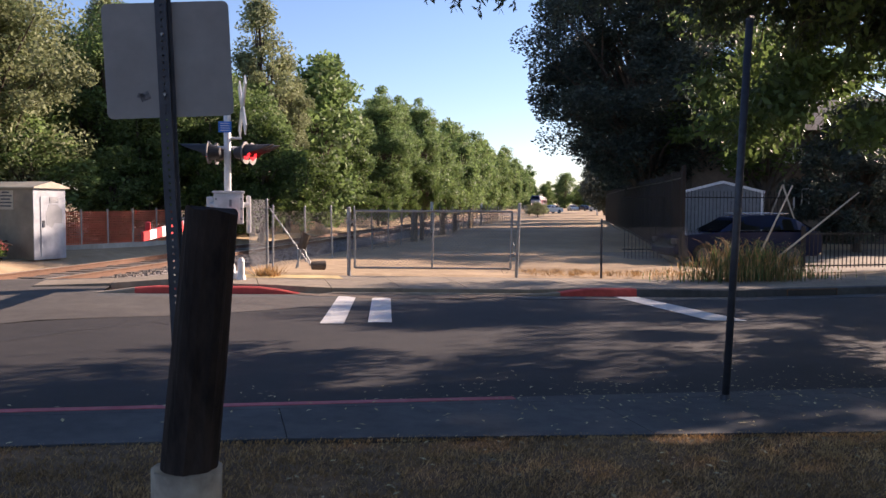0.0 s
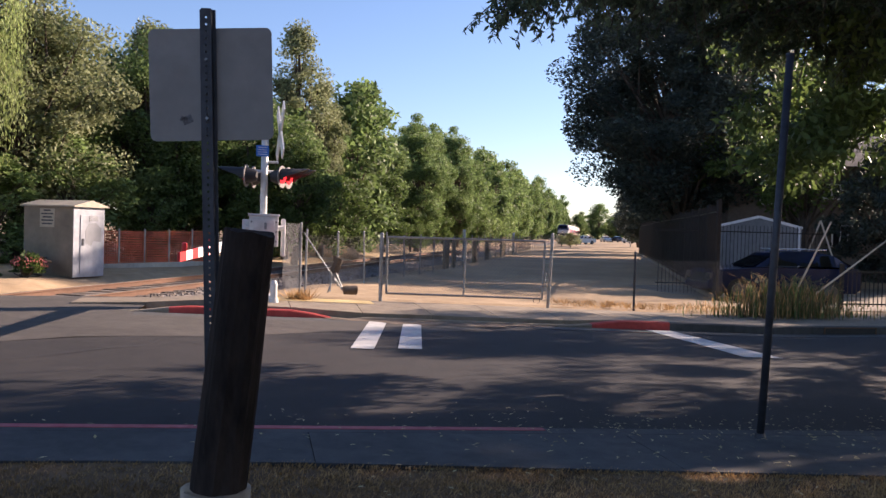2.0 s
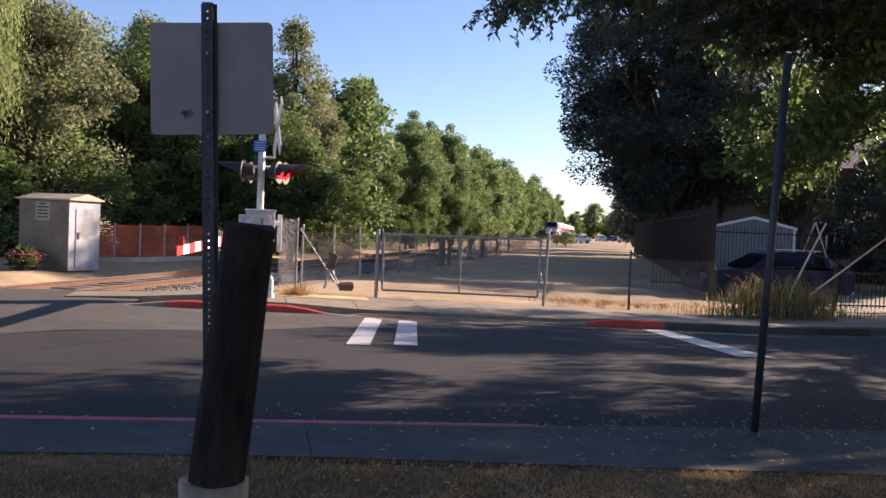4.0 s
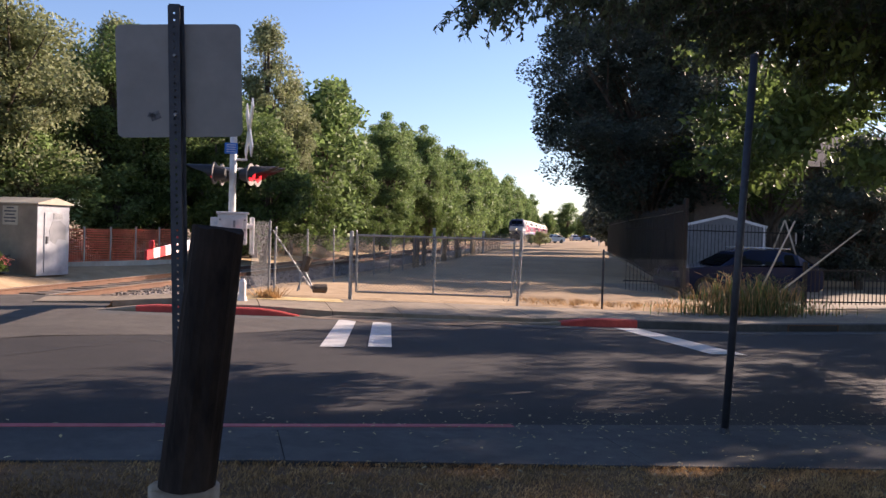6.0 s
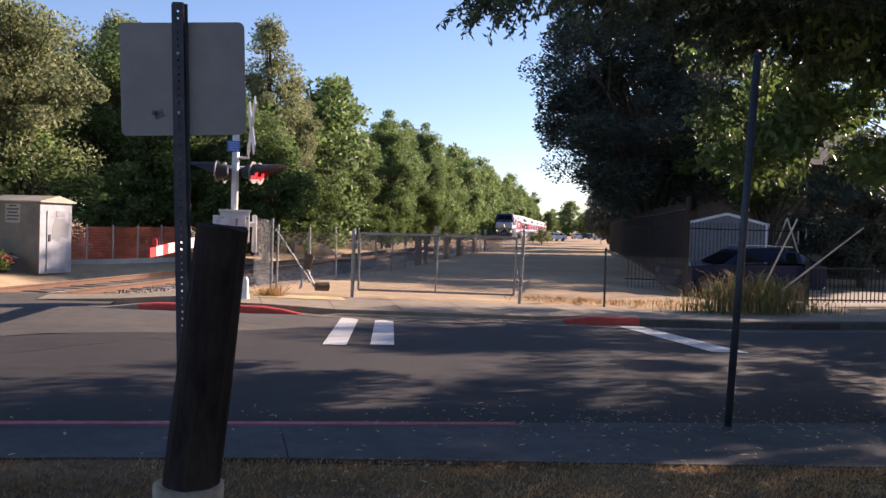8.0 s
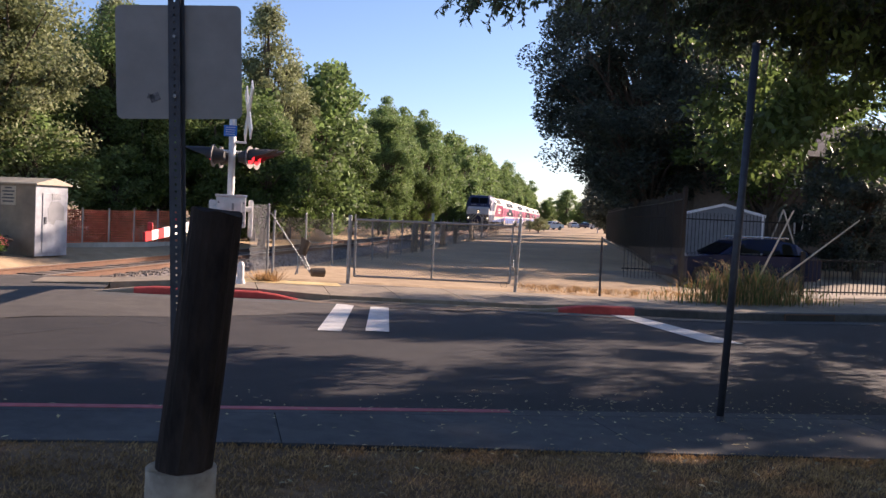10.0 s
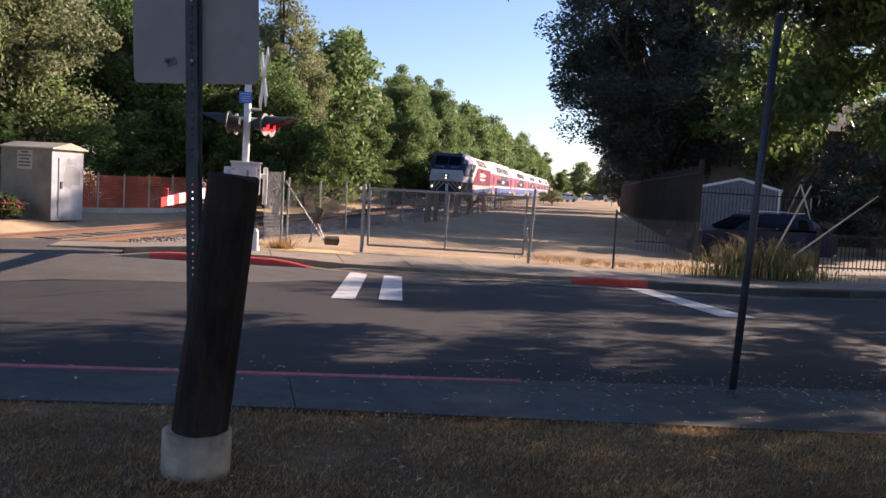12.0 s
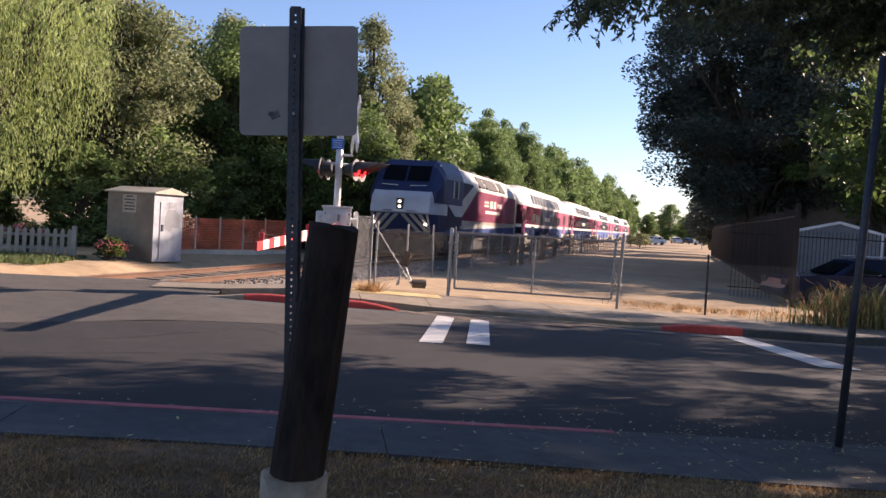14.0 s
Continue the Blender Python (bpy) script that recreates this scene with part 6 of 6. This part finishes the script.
def build_locomotive():
    """Nose at the origin towards -y; rails at z = 0."""
    t = thing("locomotive", "white, maroon and blue diesel passenger locomotive with lit headlamps", "locomotive")
    W = 1.52
    # long hood
    body = [(-W, 1.05), (-W, 3.45), (-W + 0.10, 3.75), (-W + 0.42, 4.22), (-0.55, 4.42), (0.55, 4.42), (W - 0.42, 4.22), (W - 0.10, 3.75), (W, 3.45), (W, 1.05)]
    bm = bmesh.new()
    loft(bm, [[(x, y, z) for x, z in body] for y in (4.2, 16.7)])
    part("hood", bm, TR_WHITE, t)
    # cab with raked windscreen
    def ring(y, w, zt, ze, zb):
        half = [(w, zb), (w, ze), (w * 0.955, ze + (zt - ze) * 0.30), (w * 0.80, ze + (zt - ze) * 0.80), (w * 0.66, zt)]
        return [(-x, y, z) for x, z in half] + [(x, y, z) for x, z in half[::-1]]
    bm = bmesh.new()
    loft(bm, [ring(0.38, 1.40, 2.95, 2.86, 2.45), ring(0.64, 1.45, 3.36, 3.05, 2.45), ring(1.10, W, 4.10, 3.40, 2.45), ring(1.45, W, 4.36, 3.55, 2.45), ring(4.2, W + 0.004, 4.46, 3.62, 2.45)])
    cab = part("cab", bm, TR_NAVY, t, "dark blue cab")
    for x0, x1 in ((-1.0, -0.05), (0.05, 1.0)):
        bm = bmesh.new()
        def wp(x, f):
            return (x, 0.64 + 0.46 * f - 0.025, 3.38 + 0.72 * f + 0.01)
        bm.faces.new([bm.verts.new(wp(x, f)) for x, f in ((x0, 0), (x1, 0), (x1 * 0.97, 0.95), (x0 * 0.97, 0.95))])
        bmesh.ops.solidify(bm, geom=bm.faces[:], thickness=0.02)
        part("windscreen", bm, DARK_GLASS, cab)
    for s in (-1, 1):
        bm = bmesh.new()
        bx(bm, s * (W + 0.006) - 0.012, s * (W + 0.006) + 0.012, 2.65, 3.3, 2.82, 3.5, bevel=0.005)
        part("side_window", bm, DARK_GLASS, cab)
        bm = bmesh.new()
        bx(bm, s * (W + 0.012) - 0.02, s * (W + 0.012) + 0.02, 2.55, 2.65, 2.75, 3.56)
        bx(bm, s * (W + 0.012) - 0.02, s * (W + 0.012) + 0.02, 3.3, 3.4, 2.75, 3.56)
        part("window_frame", bm, TR_GREY, cab)
        bm = bmesh.new()
        bar(bm, (s * 0.25, 0.46, 3.16), (s * 0.95, 0.50, 3.20), 0.03, 0.04)
        part("wiper_cowl", bm, TR_GREY, cab)
    # nose: grey band, chamfered plough apron with chevrons
    nose = [(-1.24, 0.0), (-1.44, 0.6), (-W, 1.6), (-W, 4.2), (W, 4.2), (W, 1.6), (1.44, 0.6), (1.24, 0.0)]
    bm = bmesh.new()
    loft(bm, [[(x, y + 0.05, 1.95) for x, y in nose], [(x, y, 2.0) for x, y in nose], [(x * 0.99, y + 0.14, 2.66) for x, y in nose], [(x * 0.975, y + 0.36, 2.92) for x, y in nose]])
    part("nose", bm, TR_GREY, t, "pale grey nose band")
    bm = bmesh.new()
    loft(bm, [[(x, y + 0.30, 1.05) for x, y in nose], [(x, y + 0.06, 1.945) for x, y in nose]])
    apron_ = part("pilot_apron", bm, TR_NAVY, t, "navy apron with white chevrons")
    for s in (-1, 1):
        for k in range(4):
            bm = bmesh.new()
            x0 = 0.02 + k * 0.36
            pts = [(x0, 1.92), (x0 + 0.20, 1.92), (x0 + 0.86, 1.18), (x0 + 0.66, 1.18)]
            vs = []
            for x, z in pts:
                x = min(x, 1.20 + 0.12 * (1.92 - z))
                vs.append(bm.verts.new((s * x, 0.06 + (1.945 - z) / 0.895 * 0.24 - 0.012, z)))
            bm.faces.new(vs)
            bmesh.ops.solidify(bm, geom=bm.faces[:], thickness=0.008)
            part("chevron", bm, TR_WHITE, apron_, "white chevron stripe")
    bm = bmesh.new()
    loft(bm, [[(-1.2, 0.25, 0.2), (1.2, 0.25, 0.2), (1.3, 1.0, 0.2), (-1.3, 1.0, 0.2)], [(-1.25, 0.2, 0.95), (1.25, 0.2, 0.95), (1.35, 1.0, 0.95), (-1.35, 1.0, 0.95)]])
    part("snowplough", bm, UNDER, t)
    bm = bmesh.new()
    bx(bm, -0.12, 0.12, -0.25, 0.3, 0.75, 1.0, bevel=0.03)
    part("coupler", bm, UNDER, t)
    bm = bmesh.new()
    bx(bm, -0.15, 0.15, 0.02, 0.2, 2.08, 2.58, bevel=0.03)
    hb = part("headlamp_box", bm, UNDER, t)
    for z in (2.22, 2.44):
        bm = bmesh.new()
        rod(bm, (0, 0.02, z), (0, -0.02, z), 0.062, 0.055, 16)
        part("headlamp", bm, HEADLAMP, hb, "lit round headlamp")
    for s in (-1, 1):
        bm = bmesh.new()
        rod(bm, (s * 1.10, 0.15, 1.50), (s * 1.10, 0.03, 1.50), 0.065, 0.06, 14)
        part("ditch_light", bm, HEADLAMP, t, "lit ditch lamp")
        bm = bmesh.new()
        rod(bm, (s * 0.98, 0.3, 2.30), (s * 0.98, 0.12, 2.30), 0.08, 0.08, 10)
        part("marker_lamp", bm, UNDER, t)
        bm = bmesh.new()
        rod(bm, (s * 0.3, -0.02, 2.05), (s * 0.95, 0.05, 2.05), 0.018, 0.018, 6)
        part("grab_rail", bm, UNDER, t)
    # side paint: navy cab sweep, maroon panel, white line, blue skirt
    X = W + 0.005
    side_strip(t, "navy_sweep", TR_NAVY, 4.2, 6.2, 2.75, 3.6, X, hi1=3.6, lo1=3.55)
    side_strip(t, "navy_flank", TR_NAVY, 1.75, 3.9, 1.32, 2.45, X + 0.004, "navy lower cab side", lo1=1.32, hi1=1.60)
    side_strip(t, "maroon_panel", TR_MAROON, 4.0, 7.0, 1.78, 1.84, X + 0.003, lo1=1.78, hi1=3.35)
    side_strip(t, "maroon_panel", TR_MAROON, 7.0, 16.69, 1.78, 3.35, X + 0.003, "maroon side panel")
    side_strip(t, "white_line", TR_WHITE, 3.6, 6.2, 1.36, 1.44, X + 0.003, lo1=1.60, hi1=1.775)
    side_strip(t, "white_line", TR_WHITE, 6.2, 16.69, 1.60, 1.775, X + 0.003)
    side_strip(t, "blue_skirt", TR_BLUE, 4.2, 16.69, 1.05, 1.35, X, lo1=1.05, hi1=1.595)
    side_strip(t, "blue_skirt", TR_BLUE, 1.6, 4.2, 1.05, 1.3, X + 0.002)
    # plain bars where the operator's name stands
    for s in (-1, 1):
        for y0, y1, z0, z1 in ((8.6, 9.6, 2.60, 2.72), (8.6, 9.6, 2.80, 2.90), (9.9, 10.5, 2.55, 2.95), (10.75, 11.35, 2.55, 2.95), (11.7, 12.8, 2.62, 2.86), (8.9, 12.4, 2.24, 2.40)):
            bm = bmesh.new()
            bx(bm, s * (W + 0.012) - 0.004, s * (W + 0.012) + 0.004, y0, y1, z0, z1)
            part("name_bar", bm, TR_WHITE, t, "white lettering bar")
        for y0, y1 in ((7.4, 8.7), (9.0, 11.8), (12.2, 13.6)):
            bm = bmesh.new()
            bx(bm, s * (W - 0.08) - 0.06, s * (W - 0.08) + 0.02, y0, y1, 3.55, 4.12, Matrix.Translation((0, 0, 0)))
            for v in bm.verts:
                v.co.x -= s * (v.co.z - 3.6) * 0.62
                v.co.x += s * 0.07
            part("roof_grille", bm, UNDER, t, "dark cooling grille")
    bm = bmesh.new()
    bx(bm, -1.3, 1.3, 1.2, 16.6, 0.80, 1.05)
    part("underframe", bm, UNDER, t)
    bm = bmesh.new()
    bx(bm, -1.25, 1.25, 6.4, 11.6, 0.28, 1.05, bevel=0.1)
    part("fuel_tank", bm, UNDER, t)
    bm = bmesh.new()
    for y in (7.0, 10.2, 13.4):
        rod(bm, (0, y, 4.40), (0, y, 4.52), 0.6, 0.55, 18)
    part("roof_fan", bm, UNDER, t)
    bogie(t, 4.0)
    bogie(t, 13.9)
    return t


def build_coach():
    """A two-level coach, leading end at the origin towards -y."""
    t = thing("passenger_coach", "white, maroon and blue double deck passenger coach", "railway coach", group="coaches of the train")
    L, W = 25.6, 1.48
    def ring(y, zb, zt):
        return [(-W + 0.2, y, zb), (-W, y, zb + 0.25), (-W, y, 3.30), (-W + 0.42, y, zt - 0.10), (-W + 0.75, y, zt), (W - 0.75, y, zt), (W - 0.42, y, zt - 0.10), (W, y, 3.30), (W, y, zb + 0.25), (W - 0.2, y, zb)]
    bm = bmesh.new()
    loft(bm, [ring(0.1, 1.0, 4.15), ring(2.6, 1.0, 4.3), ring(4.4, 0.5, 4.55), ring(L - 4.4, 0.5, 4.55), ring(L - 2.6, 1.0, 4.3), ring(L - 0.1, 1.0, 4.15)])
    part("body", bm, TR_WHITE, t)
    X = W + 0.006
    side_strip(t, "maroon_band", TR_MAROON, 0.12, L - 0.12, 1.86, 3.12, X, "maroon side band")
    side_strip(t, "navy_panel", TR_NAVY, 9.6, 17.2, 1.86, 3.12, X + 0.004, "navy middle panel")
    side_strip(t, "blue_skirt", TR_BLUE, 0.12, L - 0.12, 1.22, 1.66, X, "blue lower panel")
    side_strip(t, "blue_skirt", TR_BLUE, 4.5, L - 4.5, 0.78, 1.215, X)
    for s in (-1, 1):
        for i in range(11):
            y = 6.0 + i * 1.28
            for z0, z1, nm in ((3.34, 4.02, "upper_window"), (2.0, 2.62, "lower_window")):
                if nm == "lower_window" and i in (4, 5, 6):
                    continue
                bm = bmesh.new()
                bx(bm, s * (W + 0.012) - 0.014, s * (W + 0.012) + 0.010, y, y + 0.92, z0, z1, bevel=0.006)
                for v in bm.verts:
                    if nm == "upper_window":
                        v.co.x -= s * (v.co.z - 3.30) * 0.365
                part(nm, bm, DARK_GLASS, t)
        for y in (2.2, L - 3.6):
            bm = bmesh.new()
            bx(bm, s * (W + 0.012) - 0.014, s * (W + 0.012) + 0.008, y, y + 1.3, 1.22, 3.15, bevel=0.006)
            door = part("door", bm, TR_MAROON, t, "sliding maroon door")
            for k in (0.12, 0.72):
                bm = bmesh.new()
                bx(bm, s * (W + 0.024) - 0.008, s * (W + 0.024) + 0.004, y + k, y + k + 0.44, 2.0, 2.9)
                part("pane", bm, DARK_GLASS, door)
        for y0, y1, z0, z1 in ((11.6, 13.0, 2.2, 2.7), (13.3, 14.0, 2.2, 2.7)):
            bm = bmesh.new()
            bx(bm, s * (W + 0.012) - 0.004, s * (W + 0.012) + 0.004, y0, y1, z0, z1 - 0.2)
            part("name_bar", bm, TR_WHITE, t, "white lettering bar")
    for y in (-0.15, L - 0.1):
        bm = bmesh.new()
        bx(bm, -0.55, 0.55, y, y + 0.25, 1.2, 3.4)
        part("gangway", bm, UNDER, t)
    bm = bmesh.new()
    bx(bm, -1.2, 1.2, 5.6, 20, 0.26, 0.55)
    bx(bm, -1.2, 1.2, 0.3, 25.3, 0.75, 1.0)
    part("underframe", bm, UNDER, t)
    bogie(t, 3.0, 0.42)
    bogie(t, L - 3.0, 0.42)
    return t


loco = build_locomotive()
coaches = [build_coach()]
for _k in range(4):
    coaches.append(copy_thing(coaches[0], Matrix.Identity(4)))
NOSE_AT_END, SPEED = 31.6, 16.0


def motions():
    turn = pose(0, 0, 0, 0, 0, -23.4)
    times = [0.5 * i for i in range(29)]
    back = 0.0
    for i, ob in enumerate([loco] + coaches):
        ob.scale = (1, 1, 0.925)
        rows = []
        for t in times:
            s = NOSE_AT_END + SPEED * (14.0 - t) + back
            rows.append((t, Matrix.Translation(along(TRACK_OFF, s, RAIL_Z)) @ turn))
        walk(ob, rows)
        back += 17.3 if i == 0 else 25.9


motions()
